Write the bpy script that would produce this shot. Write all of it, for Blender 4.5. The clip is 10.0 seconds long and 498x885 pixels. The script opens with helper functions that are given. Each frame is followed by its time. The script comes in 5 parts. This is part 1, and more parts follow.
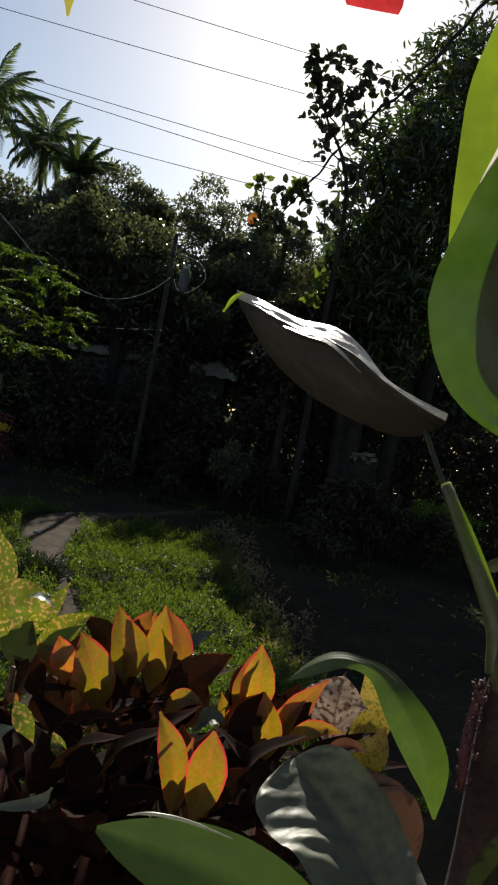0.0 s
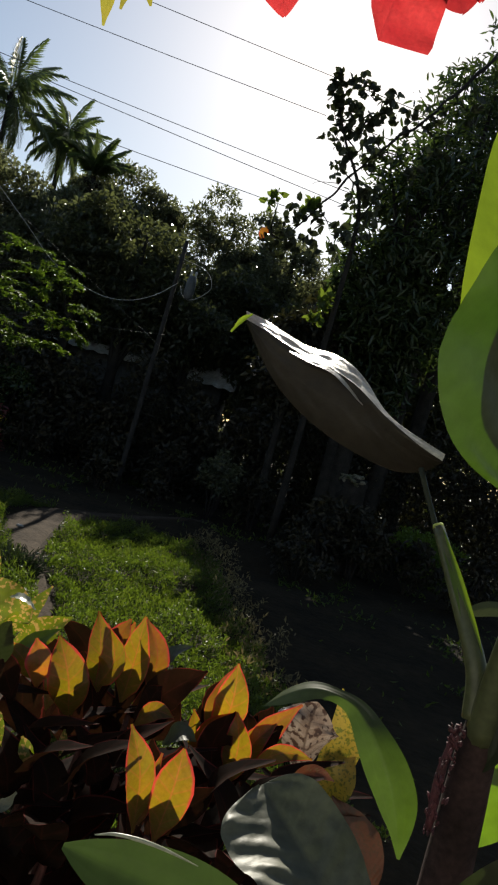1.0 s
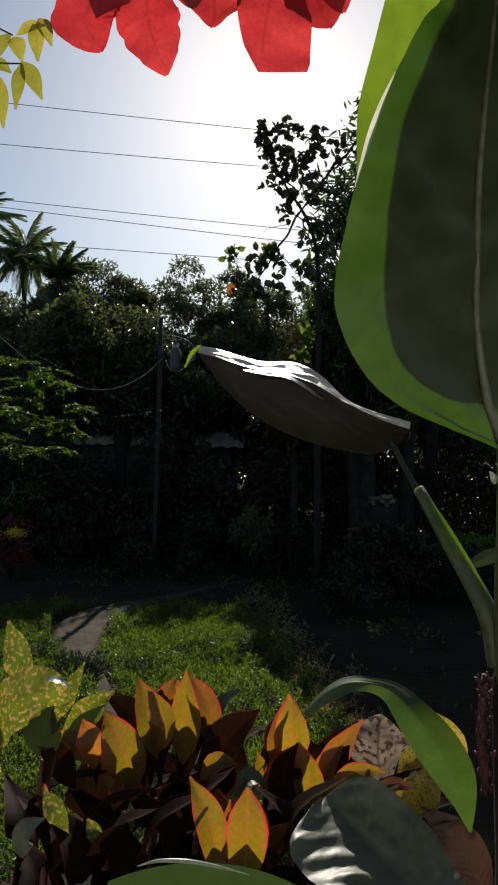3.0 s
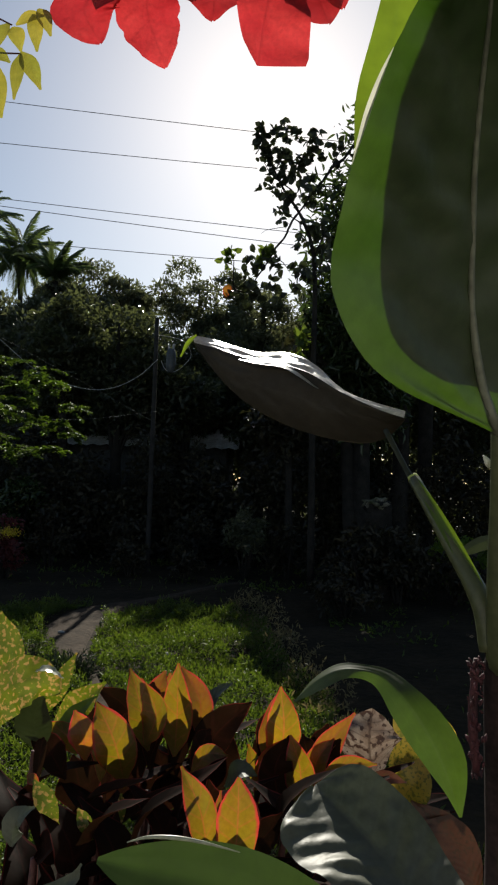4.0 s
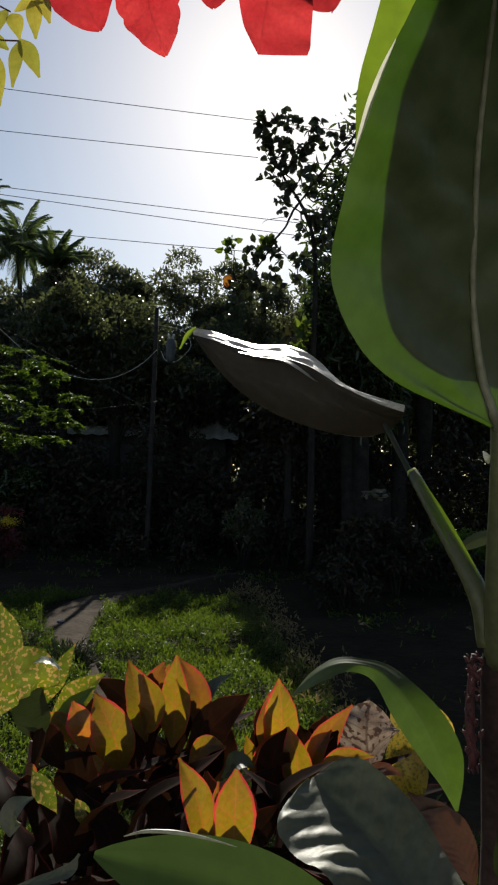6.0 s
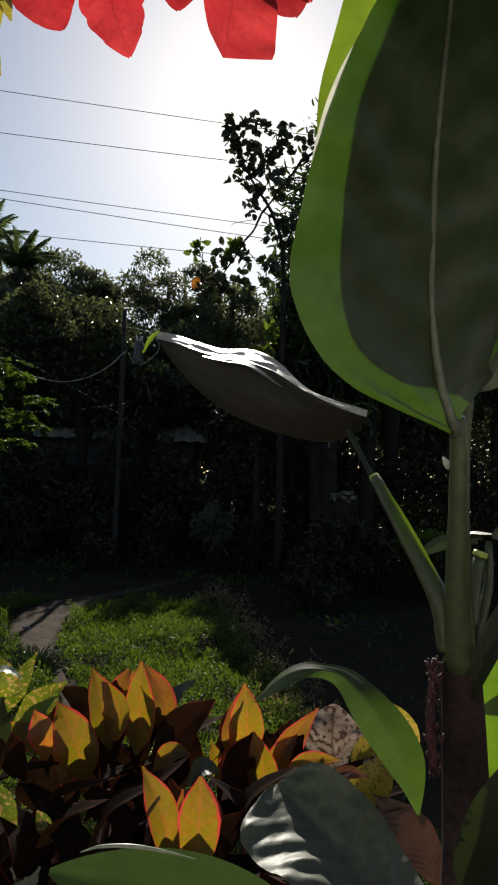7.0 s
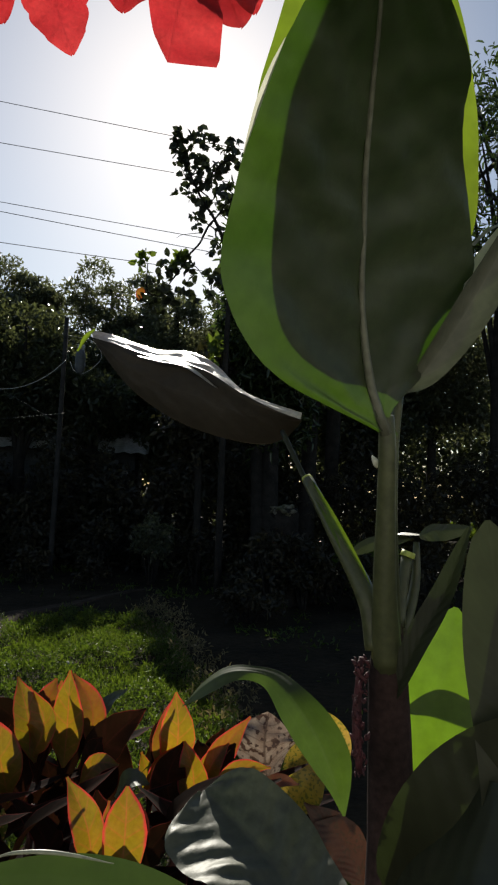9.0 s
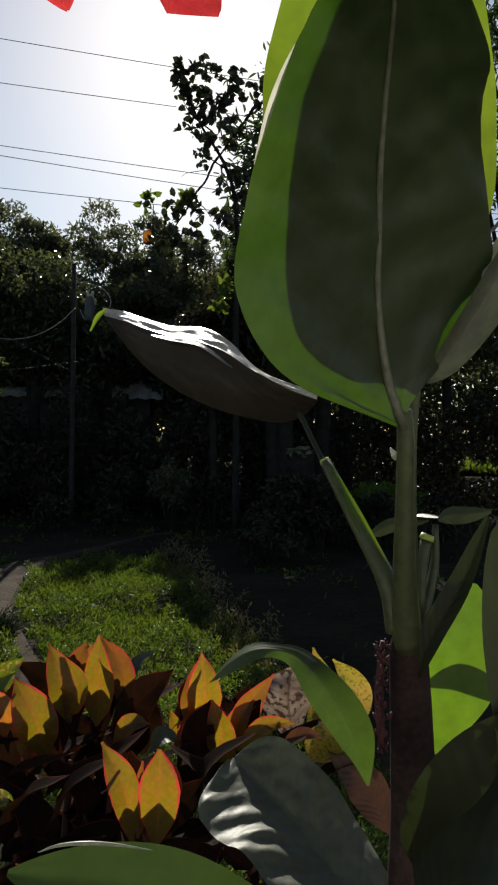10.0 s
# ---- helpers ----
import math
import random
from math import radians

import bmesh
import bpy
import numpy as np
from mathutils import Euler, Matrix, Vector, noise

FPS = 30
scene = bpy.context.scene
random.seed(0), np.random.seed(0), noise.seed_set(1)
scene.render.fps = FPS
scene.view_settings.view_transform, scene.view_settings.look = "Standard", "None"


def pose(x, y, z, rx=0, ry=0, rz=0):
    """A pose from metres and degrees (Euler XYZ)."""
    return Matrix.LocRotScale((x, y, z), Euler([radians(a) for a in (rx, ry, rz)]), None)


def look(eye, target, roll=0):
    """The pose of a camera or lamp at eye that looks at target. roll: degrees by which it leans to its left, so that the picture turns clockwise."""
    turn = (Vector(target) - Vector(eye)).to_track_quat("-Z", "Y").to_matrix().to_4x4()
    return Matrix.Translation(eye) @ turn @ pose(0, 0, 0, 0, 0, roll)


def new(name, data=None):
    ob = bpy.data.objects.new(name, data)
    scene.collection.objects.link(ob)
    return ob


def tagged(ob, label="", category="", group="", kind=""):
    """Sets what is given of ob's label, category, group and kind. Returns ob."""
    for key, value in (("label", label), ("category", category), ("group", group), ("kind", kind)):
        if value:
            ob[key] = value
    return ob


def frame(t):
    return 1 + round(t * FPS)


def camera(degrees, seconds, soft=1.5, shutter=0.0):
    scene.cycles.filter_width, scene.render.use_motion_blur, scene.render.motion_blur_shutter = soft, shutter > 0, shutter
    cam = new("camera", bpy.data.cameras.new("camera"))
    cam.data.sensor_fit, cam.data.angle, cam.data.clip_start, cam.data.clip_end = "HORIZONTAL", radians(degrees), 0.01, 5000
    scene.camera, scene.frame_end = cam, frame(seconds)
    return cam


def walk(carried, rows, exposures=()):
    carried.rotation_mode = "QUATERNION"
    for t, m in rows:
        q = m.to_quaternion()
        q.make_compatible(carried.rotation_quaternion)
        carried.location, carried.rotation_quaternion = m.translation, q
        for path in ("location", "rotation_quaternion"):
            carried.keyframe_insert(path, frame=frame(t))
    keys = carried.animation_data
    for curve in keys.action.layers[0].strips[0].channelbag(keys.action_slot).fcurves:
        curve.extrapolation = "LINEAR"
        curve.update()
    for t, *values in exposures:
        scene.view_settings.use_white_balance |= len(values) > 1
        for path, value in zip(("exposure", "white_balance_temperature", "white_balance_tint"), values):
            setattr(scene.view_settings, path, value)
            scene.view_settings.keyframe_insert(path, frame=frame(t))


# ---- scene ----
cam = camera(40.4, 10.0, soft=2.2)
PATH = [
    (0, (0.077, 0.168, 2.126), (0.047, 2.165, 2.039), 11.3),
    (0.5, (0.077, 0.171, 2.128), (0.069, 2.166, 1.991), 13.1),
    (0.8, (0.072, 0.166, 2.130), (0.067, 2.164, 2.053), 15.4),
    (1, (0.071, 0.166, 2.132), (0.057, 2.165, 2.085), 16.4),
    (1.2, (0.068, 0.160, 2.132), (0.108, 2.159, 2.208), 18.8),
    (1.5, (0.084, 0.168, 2.135), (0.147, 2.167, 2.13), 12.6),
    (1.7, (0.096, 0.165, 2.134), (0.155, 2.164, 2.150), 8.9),
    (2, (0.105, 0.167, 2.137), (0.066, 2.167, 2.106), 4.3),
    (2.2, (0.106, 0.164, 2.137), (0.075, 2.164, 2.124), 4.0),
    (2.5, (0.112, 0.164, 2.138), (0.055, 2.163, 2.144), 1.1),
    (2.7, (0.108, 0.16, 2.128), (0.019, 2.156, 2.225), 1.1),
    (3.8, (0.106, 0.16, 2.101), (0.036, 2.156, 2.203), 1.9),
    (4, (0.107, 0.16, 2.102), (0.035, 2.156, 2.208), 1.9),
    (4.5, (0.107, 0.159, 2.104), (0.025, 2.155, 2.204), 2.0),
    (5, (0.107, 0.161, 2.103), (0.029, 2.157, 2.194), 2.2),
    (6.5, (0.108, 0.162, 2.105), (0.053, 2.16, 2.182), 2.0),
    (7, (0.111, 0.164, 2.106), (0.133, 2.162, 2.195), 2.0),
    (7.5, (0.117, 0.168, 2.107), (0.268, 2.161, 2.184), 1.1),
    (8, (0.121, 0.17, 2.108), (0.328, 2.158, 2.158), 0.7),
    (8.5, (0.121, 0.168, 2.108), (0.316, 2.158, 2.177), 0.6),
    (9, (0.117, 0.167, 2.098), (0.307, 2.153, 2.233), 2.8),
    (9.5, (0.118, 0.168, 2.103), (0.272, 2.161, 2.168), 1.6),
    (10, (0.114, 0.165, 2.125), (0.268, 2.159, 2.086), 1.0),
]
walk(cam, [(t, look(eye, target, roll)) for t, eye, target, roll in PATH], exposures=[(0.0, 0.5, 6600, 7), (2.5, 0.54, 6800, 7), (2.8, 0.3, 6480, 7), (10.0, 0.3, 6480, 7)])

# ---- light ----
SUN_TO = Vector((-0.009, 0.853, 0.522))            # the way towards the sun
SUN_TO.normalize()
elevation = math.asin(SUN_TO.z)
world = bpy.data.worlds.new("sky")
scene.world = world
world.use_nodes = True
wn = world.node_tree.nodes
sky = wn.new("ShaderNodeTexSky")
sky.sky_type, sky.sun_disc = "NISHITA", False
sky.sun_elevation, sky.sun_rotation = elevation, math.atan2(SUN_TO.x, SUN_TO.y)
sky.air_density, sky.dust_density, sky.ozone_density = 1.0, 0.62, 1.0
world.node_tree.links.new(sky.outputs[0], wn["Background"].inputs[0])
wn["Background"].inputs[1].default_value = 0.071
lamp = bpy.data.lights.new("sun", "SUN")
lamp.energy, lamp.angle, lamp.color = 5.0, radians(0.53), (1.0, 0.93, 0.82)
sun = new("sun", lamp)
sun.matrix_world = look((0, 0, 30), Vector((0, 0, 30)) - SUN_TO)


# ---- materials ----
def node_kit(name):
    m = bpy.data.materials.new(name)
    m.use_nodes = True
    n, l = m.node_tree.nodes, m.node_tree.links
    return m, n, l, n["Principled BSDF"], n["Material Output"]


def ramp(n, stops):
    r = n.new("ShaderNodeValToRGB")
    e = r.color_ramp.elements
    while len(e) < len(stops):
        e.new(0.5)
    for i, (p, c) in enumerate(stops):
        e[i].position, e[i].color = p, (*c, 1) if len(c) == 3 else c
    return r


def noise_node(n, l, scale, detail=4.0, kind="Object", rough=0.55):
    co = n.new("ShaderNodeTexCoord")
    t = n.new("ShaderNodeTexNoise")
    t.inputs["Scale"].default_value, t.inputs["Detail"].default_value = scale, detail
    t.inputs["Roughness"].default_value = rough
    l.new(co.outputs[kind], t.inputs["Vector"])
    return t


def mixed(n, l, a, b, fac, mode="MIX"):
    """A colour mix; a, b, fac may be sockets or values."""
    m = n.new("ShaderNodeMix")
    m.data_type, m.blend_type = "RGBA", mode
    for sock, v in ((m.inputs[6], a), (m.inputs[7], b), (m.inputs[0], fac)):
        if isinstance(v, (int, float)):
            sock.default_value = v
        elif isinstance(v, tuple):
            sock.default_value = (*v, 1)
        else:
            l.new(v, sock)
    return m.outputs[2]


def maths(n, l, op, a, b=0.0):
    m = n.new("ShaderNodeMath")
    m.operation = op
    for sock, v in zip(m.inputs, (a, b)):
        if isinstance(v, (int, float)):
            sock.default_value = v
        else:
            l.new(v, sock)
    return m.outputs[0]


def bumped(n, l, b, height, strength, dist):
    k = n.new("ShaderNodeBump")
    k.inputs["Strength"].default_value, k.inputs["Distance"].default_value = strength, dist
    l.new(height, k.inputs["Height"])
    l.new(k.outputs[0], b.inputs["Normal"])
    return k


def surface(name, dark, light, scale, rough=0.85, bump=0.3, dist=0.01, fine=8.0, metal=0.0):
    """A matt surface with stains and grain."""
    m, n, l, b, _ = node_kit(name)
    big, small = noise_node(n, l, scale, 5), noise_node(n, l, scale * fine, 6)
    mid = tuple((x + y) / 2 for x, y in zip(dark, light))
    r = ramp(n, ((0.3, dark), (0.7, light)))
    l.new(big.outputs["Fac"], r.inputs[0])
    r2 = ramp(n, ((0.25, (0.55, 0.55, 0.55)), (0.75, (1.25, 1.25, 1.25))))
    l.new(small.outputs["Fac"], r2.inputs[0])
    l.new(mixed(n, l, r.outputs[0], r2.outputs[0], 0.8, "MULTIPLY"), b.inputs["Base Color"])
    b.inputs["Roughness"].default_value, b.inputs["Metallic"].default_value = rough, metal
    b.inputs["Specular IOR Level"].default_value = 0.1 if rough > 0.8 else 0.4
    bumped(n, l, b, small.outputs["Fac"], bump, dist)
    return m


def foliage(name, dark, light, through_col, rough=0.45, thin=0.45, spec=0.5):
    """Small leaves, each of its own shade, that let light through."""
    m, n, l, b, out = node_kit(name)
    g = n.new("ShaderNodeNewGeometry")
    r = ramp(n, ((0.0, dark), (1.0, light)))
    l.new(g.outputs["Random Per Island"], r.inputs[0])
    patch = noise_node(n, l, 0.35, 3)
    r2 = ramp(n, ((0.3, (0.6, 0.6, 0.6)), (0.7, (1.25, 1.2, 1.1))))
    l.new(patch.outputs["Fac"], r2.inputs[0])
    col = mixed(n, l, r.outputs[0], r2.outputs[0], 0.9, "MULTIPLY")
    l.new(col, b.inputs["Base Color"])
    b.inputs["Roughness"].default_value = rough
    b.inputs["Specular IOR Level"].default_value = spec
    t = n.new("ShaderNodeBsdfTranslucent")
    tr = ramp(n, ((0.0, tuple(c * 0.6 for c in through_col)), (1.0, through_col)))
    l.new(g.outputs["Random Per Island"], tr.inputs[0])
    l.new(tr.outputs[0], t.inputs["Color"])
    mx = n.new("ShaderNodeMixShader")
    mx.inputs[0].default_value = thin
    l.new(b.outputs[0], mx.inputs[1])
    l.new(t.outputs[0], mx.inputs[2])
    l.new(mx.outputs[0], out.inputs[0])
    return m


def blade(name, body, body_b, glow, glow_b, edge=None, edge_glow=None, edge_at=0.8, spots=None, spots_glow=None, spot_scale=60.0,
          spot_cut=0.55, rough=0.35, thin=0.55, vein=0.12, vein_col=None, patch=18.0, ribs=14.0, spec=0.5, bump=0.25, lengthwise=False):
    """A broad leaf: UV u along the midrib, v across (0.5 is the midrib). Reflected and transmitted colours apart."""
    m, n, l, b, out = node_kit(name)
    uv = n.new("ShaderNodeUVMap")
    sep = n.new("ShaderNodeSeparateXYZ")
    l.new(uv.outputs[0], sep.inputs[0])
    u = sep.outputs[0]
    across = maths(n, l, "ABSOLUTE", maths(n, l, "MULTIPLY", maths(n, l, "SUBTRACT", sep.outputs[1], 0.5), 2.0))
    blotch = noise_node(n, l, patch, 4)
    fine = noise_node(n, l, patch * 9, 5)
    r = ramp(n, ((0.35, (0, 0, 0)), (0.68, (1, 1, 1))))
    l.new(blotch.outputs["Fac"], r.inputs[0])
    info = n.new("ShaderNodeObjectInfo")
    r_ob = ramp(n, ((0.0, (0.72, 0.75, 0.7)), (1.0, (1.2, 1.15, 1.1))))
    l.new(info.outputs["Random"], r_ob.inputs[0])
    refl = mixed(n, l, body, body_b, r.outputs[0])
    trans = mixed(n, l, glow, glow_b, r.outputs[0])
    if spots:
        sp = noise_node(n, l, spot_scale, 2, rough=0.4)
        rs = ramp(n, ((spot_cut, (0, 0, 0)), (spot_cut + 0.06, (1, 1, 1))))
        l.new(sp.outputs["Fac"], rs.inputs[0])
        refl = mixed(n, l, refl, spots, rs.outputs[0])
        trans = mixed(n, l, trans, spots_glow or spots, rs.outputs[0])
    # side veins that slant towards the tip
    if lengthwise:
        run = maths(n, l, "ADD", maths(n, l, "MULTIPLY", sep.outputs[1], ribs * 6.283), maths(n, l, "MULTIPLY", blotch.outputs["Fac"], 5.0))
        wv = maths(n, l, "SINE", run)
    else:
        wv = maths(n, l, "SINE", maths(n, l, "MULTIPLY", maths(n, l, "SUBTRACT", u, maths(n, l, "MULTIPLY", across, 0.16)), ribs * 6.283))
    rib = ramp(n, ((0.78, (0, 0, 0)), (1.0, (1, 1, 1))))
    l.new(wv, rib.inputs[0])
    mid = ramp(n, ((0.0, (1, 1, 1)), (0.07, (0, 0, 0))))
    l.new(across, mid.inputs[0])
    veins = maths(n, l, "MAXIMUM", maths(n, l, "MULTIPLY", rib.outputs[0], 0.45), mid.outputs[0])
    vf = maths(n, l, "MULTIPLY", veins, vein * 4)
    refl = mixed(n, l, refl, vein_col or tuple(min(1, c * 1.6) for c in body_b), vf)
    trans = mixed(n, l, trans, tuple(c * 0.8 for c in edge_glow) if edge_glow else tuple(c * 0.45 for c in glow), maths(n, l, "MULTIPLY", veins, vein * 3))
    if edge:
        wob = maths(n, l, "ADD", across, maths(n, l, "MULTIPLY", maths(n, l, "SUBTRACT", blotch.outputs["Fac"], 0.5), 0.5))
        wob = maths(n, l, "ADD", wob, maths(n, l, "MULTIPLY", maths(n, l, "POWER", u, 6.0), 0.3))
        re_ = ramp(n, ((edge_at - 0.12, (0, 0, 0)), (edge_at + 0.12, (1, 1, 1))))
        l.new(wob, re_.inputs[0])
        refl = mixed(n, l, refl, edge, re_.outputs[0])
        trans = mixed(n, l, trans, edge_glow or edge, re_.outputs[0])
    rf = ramp(n, ((0.3, (0.8, 0.8, 0.8)), (0.7, (1.12, 1.12, 1.12))))
    l.new(fine.outputs["Fac"], rf.inputs[0])
    refl = mixed(n, l, mixed(n, l, refl, rf.outputs[0], 0.8, "MULTIPLY"), r_ob.outputs[0], 1.0, "MULTIPLY")
    trans = mixed(n, l, mixed(n, l, trans, rf.outputs[0], 0.8, "MULTIPLY"), r_ob.outputs[0], 1.0, "MULTIPLY")
    l.new(refl, b.inputs["Base Color"])
    b.inputs["Roughness"].default_value = rough
    b.inputs["Specular IOR Level"].default_value = spec
    h = maths(n, l, "ADD", maths(n, l, "MULTIPLY", wv, 0.25), fine.outputs["Fac"])
    bumped(n, l, b, h, bump, 0.002)
    t = n.new("ShaderNodeBsdfTranslucent")
    l.new(trans, t.inputs["Color"])
    mx = n.new("ShaderNodeMixShader")
    mx.inputs[0].default_value = thin
    l.new(b.outputs[0], mx.inputs[1])
    l.new(t.outputs[0], mx.inputs[2])
    l.new(mx.outputs[0], out.inputs[0])
    return m


M_GROUND = surface("soil_and_grass", (0.012, 0.009, 0.005), (0.034, 0.025, 0.013), 1.2, 0.95, 0.6, 0.04)
M_PATH = surface("trodden_earth", (0.034, 0.025, 0.017), (0.066, 0.048, 0.033), 2.2, 0.95, 0.7, 0.02)
M_BARK = surface("bark", (0.016, 0.014, 0.012), (0.042, 0.036, 0.03), 5.0, 0.9, 0.8, 0.02)
M_STONE = surface("stone", (0.2, 0.19, 0.18), (0.4, 0.39, 0.37), 4.0, 0.9, 0.5, 0.02)
M_WALL = surface("weathered_board_wall", (0.05, 0.048, 0.045), (0.11, 0.105, 0.1), 1.4, 0.9, 0.2, 0.01)
M_ROOF = surface("roof_sheet", (0.5, 0.52, 0.55), (0.72, 0.74, 0.76), 1.5, 0.5, 0.2, 0.01)
M_WIRE = surface("black_cable", (0.02, 0.02, 0.022), (0.05, 0.05, 0.05), 20.0, 0.6, 0.1, 0.002)
M_CABLE = surface("pale_cable", (0.3, 0.28, 0.25), (0.5, 0.47, 0.43), 20.0, 0.4, 0.1, 0.002)
M_STAY = surface("grey_wire", (0.08, 0.08, 0.08), (0.16, 0.155, 0.15), 20.0, 0.7, 0.1, 0.002)
M_TANK = surface("painted_steel", (0.05, 0.052, 0.055), (0.085, 0.09, 0.095), 6.0, 0.5, 0.1, 0.004)
M_MOSS = surface("mossy_wood", (0.06, 0.065, 0.025), (0.24, 0.21, 0.16), 7.0, 0.95, 0.8, 0.03)
M_POLE = surface("weathered_pole", (0.022, 0.02, 0.018), (0.05, 0.045, 0.042), 6.0, 0.9, 0.4, 0.01)
M_LEAF_DARK = foliage("mango_leaves", (0.05, 0.057, 0.036), (0.12, 0.122, 0.074), (0.2, 0.22, 0.09), 0.3, 0.44, 0.4)
M_UNDER = foliage("undergrowth_shade_colour", (0.022, 0.018, 0.011), (0.048, 0.04, 0.022), (0.05, 0.05, 0.015), 0.42, 0.25, 0.3)
M_LEAF_MID = foliage("woodland_leaves", (0.034, 0.04, 0.024), (0.08, 0.084, 0.045), (0.13, 0.15, 0.05), 0.32, 0.4, 0.35)
M_LEAF_BROAD = foliage("broad_tree_leaves", (0.028, 0.045, 0.018), (0.07, 0.09, 0.035), (0.1, 0.16, 0.03), 0.24, 0.3)
M_LEAF_BACKLIT = foliage("backlit_lobed_leaves", (0.03, 0.036, 0.024), (0.06, 0.065, 0.04), (0.05, 0.065, 0.02), 0.5, 0.22, 0.3)
M_LEAF_SUNLIT = foliage("sunlit_lobed_leaves", (0.05, 0.08, 0.015), (0.09, 0.12, 0.03), (0.2, 0.28, 0.03), 0.5, 0.45, 0.3)
M_LEAF_FERN = foliage("feathery_leaves", (0.03, 0.05, 0.01), (0.055, 0.085, 0.018), (0.12, 0.2, 0.015), 0.5, 0.5)
M_PALM = foliage("palm_leaflets", (0.03, 0.05, 0.018), (0.08, 0.11, 0.04), (0.18, 0.25, 0.06), 0.35, 0.3)
M_GRASS = foliage("grass_blades", (0.022, 0.036, 0.006), (0.068, 0.092, 0.018), (0.16, 0.225, 0.018), 0.5, 0.5)
M_DRYGRASS = foliage("dry_weeds", (0.09, 0.075, 0.03), (0.2, 0.17, 0.09), (0.25, 0.2, 0.08), 0.6, 0.4)
M_BUSH_LIT = foliage("bush_leaves_lit", (0.04, 0.08, 0.01), (0.1, 0.15, 0.03), (0.35, 0.5, 0.05), 0.5, 0.5)
M_BUSH_RED = foliage("red_bush_leaves", (0.05, 0.012, 0.014), (0.12, 0.03, 0.03), (0.3, 0.05, 0.05), 0.45, 0.45)
M_YELLOW = foliage("yellow_petals", (0.5, 0.36, 0.02), (0.7, 0.55, 0.04), (0.8, 0.6, 0.05), 0.6, 0.5)
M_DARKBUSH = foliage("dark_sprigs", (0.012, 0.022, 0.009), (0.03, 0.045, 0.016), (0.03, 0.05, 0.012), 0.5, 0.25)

M_CRO = blade("croton_orange", (0.06, 0.045, 0.015), (0.08, 0.048, 0.016), (0.27, 0.2, 0.008), (0.34, 0.175, 0.01),
              edge=(0.26, 0.03, 0.03), edge_glow=(0.62, 0.05, 0.04), edge_at=0.99, rough=0.4, thin=0.58, ribs=7, vein=0.17, bump=0.4, vein_col=(0.4, 0.16, 0.08), patch=26)
M_CRO_RED = blade("croton_red", (0.075, 0.036, 0.018), (0.09, 0.038, 0.02), (0.34, 0.18, 0.012), (0.42, 0.12, 0.016),
                  edge=(0.26, 0.03, 0.04), edge_glow=(0.6, 0.045, 0.045), edge_at=0.92, rough=0.4, thin=0.5, ribs=7, vein=0.17, bump=0.4, patch=26)
M_CRO_DARK_SHADED = blade("croton_dark_shaded", (0.012, 0.008, 0.005), (0.019, 0.008, 0.005), (0.02, 0.01, 0.004), (0.028, 0.009, 0.004),
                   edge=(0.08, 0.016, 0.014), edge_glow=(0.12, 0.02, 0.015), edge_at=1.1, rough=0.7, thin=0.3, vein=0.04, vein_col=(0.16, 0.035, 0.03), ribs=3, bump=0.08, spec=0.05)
M_SPOT = blade("spotted_green", (0.06, 0.085, 0.012), (0.09, 0.115, 0.018), (0.08, 0.12, 0.004), (0.17, 0.19, 0.006),
               spots=(0.36, 0.22, 0.1), spots_glow=(0.38, 0.24, 0.06), spot_scale=260, spot_cut=0.54, rough=0.35, thin=0.5)
M_SPOT_YEL = blade("speckled_yellow", (0.24, 0.19, 0.035), (0.32, 0.22, 0.05), (0.5, 0.38, 0.03), (0.6, 0.36, 0.07),
                   spots=(0.08, 0.08, 0.02), spots_glow=(0.25, 0.25, 0.03), spot_scale=300, spot_cut=0.53, rough=0.4, thin=0.5)
M_RUST = blade("rust_leaf", (0.08, 0.032, 0.02), (0.115, 0.045, 0.027), (0.1, 0.03, 0.013), (0.13, 0.04, 0.016),
               spots=(0.06, 0.03, 0.02), spots_glow=(0.11, 0.05, 0.02), spot_scale=260, spot_cut=0.54, rough=0.4, thin=0.45, vein=0.04, bump=0.3)
M_MAUVE = blade("mauve_leaf_back", (0.2, 0.13, 0.11), (0.42, 0.33, 0.29), (0.34, 0.22, 0.16), (0.52, 0.4, 0.32),
                spots=(0.05, 0.028, 0.024), spots_glow=(0.1, 0.05, 0.036), spot_scale=150, spot_cut=0.54, rough=0.28, thin=0.35, vein=0.3, vein_col=(0.07, 0.035, 0.03), ribs=8, bump=0.7, patch=60)
M_BROAD_ARCH = blade("broad_fresh_green", (0.06, 0.078, 0.03), (0.08, 0.1, 0.04), (0.055, 0.11, 0.004), (0.075, 0.138, 0.006),
                     rough=0.45, thin=0.48, vein=0.1, patch=14, ribs=4, bump=0.07, spec=0.5, lengthwise=True)
M_BROAD = blade("broad_green", (0.056, 0.06, 0.042), (0.08, 0.084, 0.06), (0.032, 0.085, 0.001), (0.05, 0.108, 0.002),
                rough=0.42, thin=0.4, vein=0.035, vein_col=(0.2, 0.19, 0.12), patch=16, ribs=7, bump=0.2, spec=0.5)
M_BROAD_PALE = blade("broad_pale_green", (0.1, 0.16, 0.03), (0.13, 0.2, 0.04), (0.16, 0.245, 0.005), (0.215, 0.3, 0.008),
                     rough=0.4, thin=0.5, vein=0.17, patch=9, ribs=9, bump=0.25, lengthwise=True)
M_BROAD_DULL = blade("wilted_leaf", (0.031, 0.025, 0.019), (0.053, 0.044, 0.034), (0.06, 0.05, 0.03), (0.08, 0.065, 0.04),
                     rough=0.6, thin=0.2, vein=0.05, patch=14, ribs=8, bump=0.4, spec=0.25)
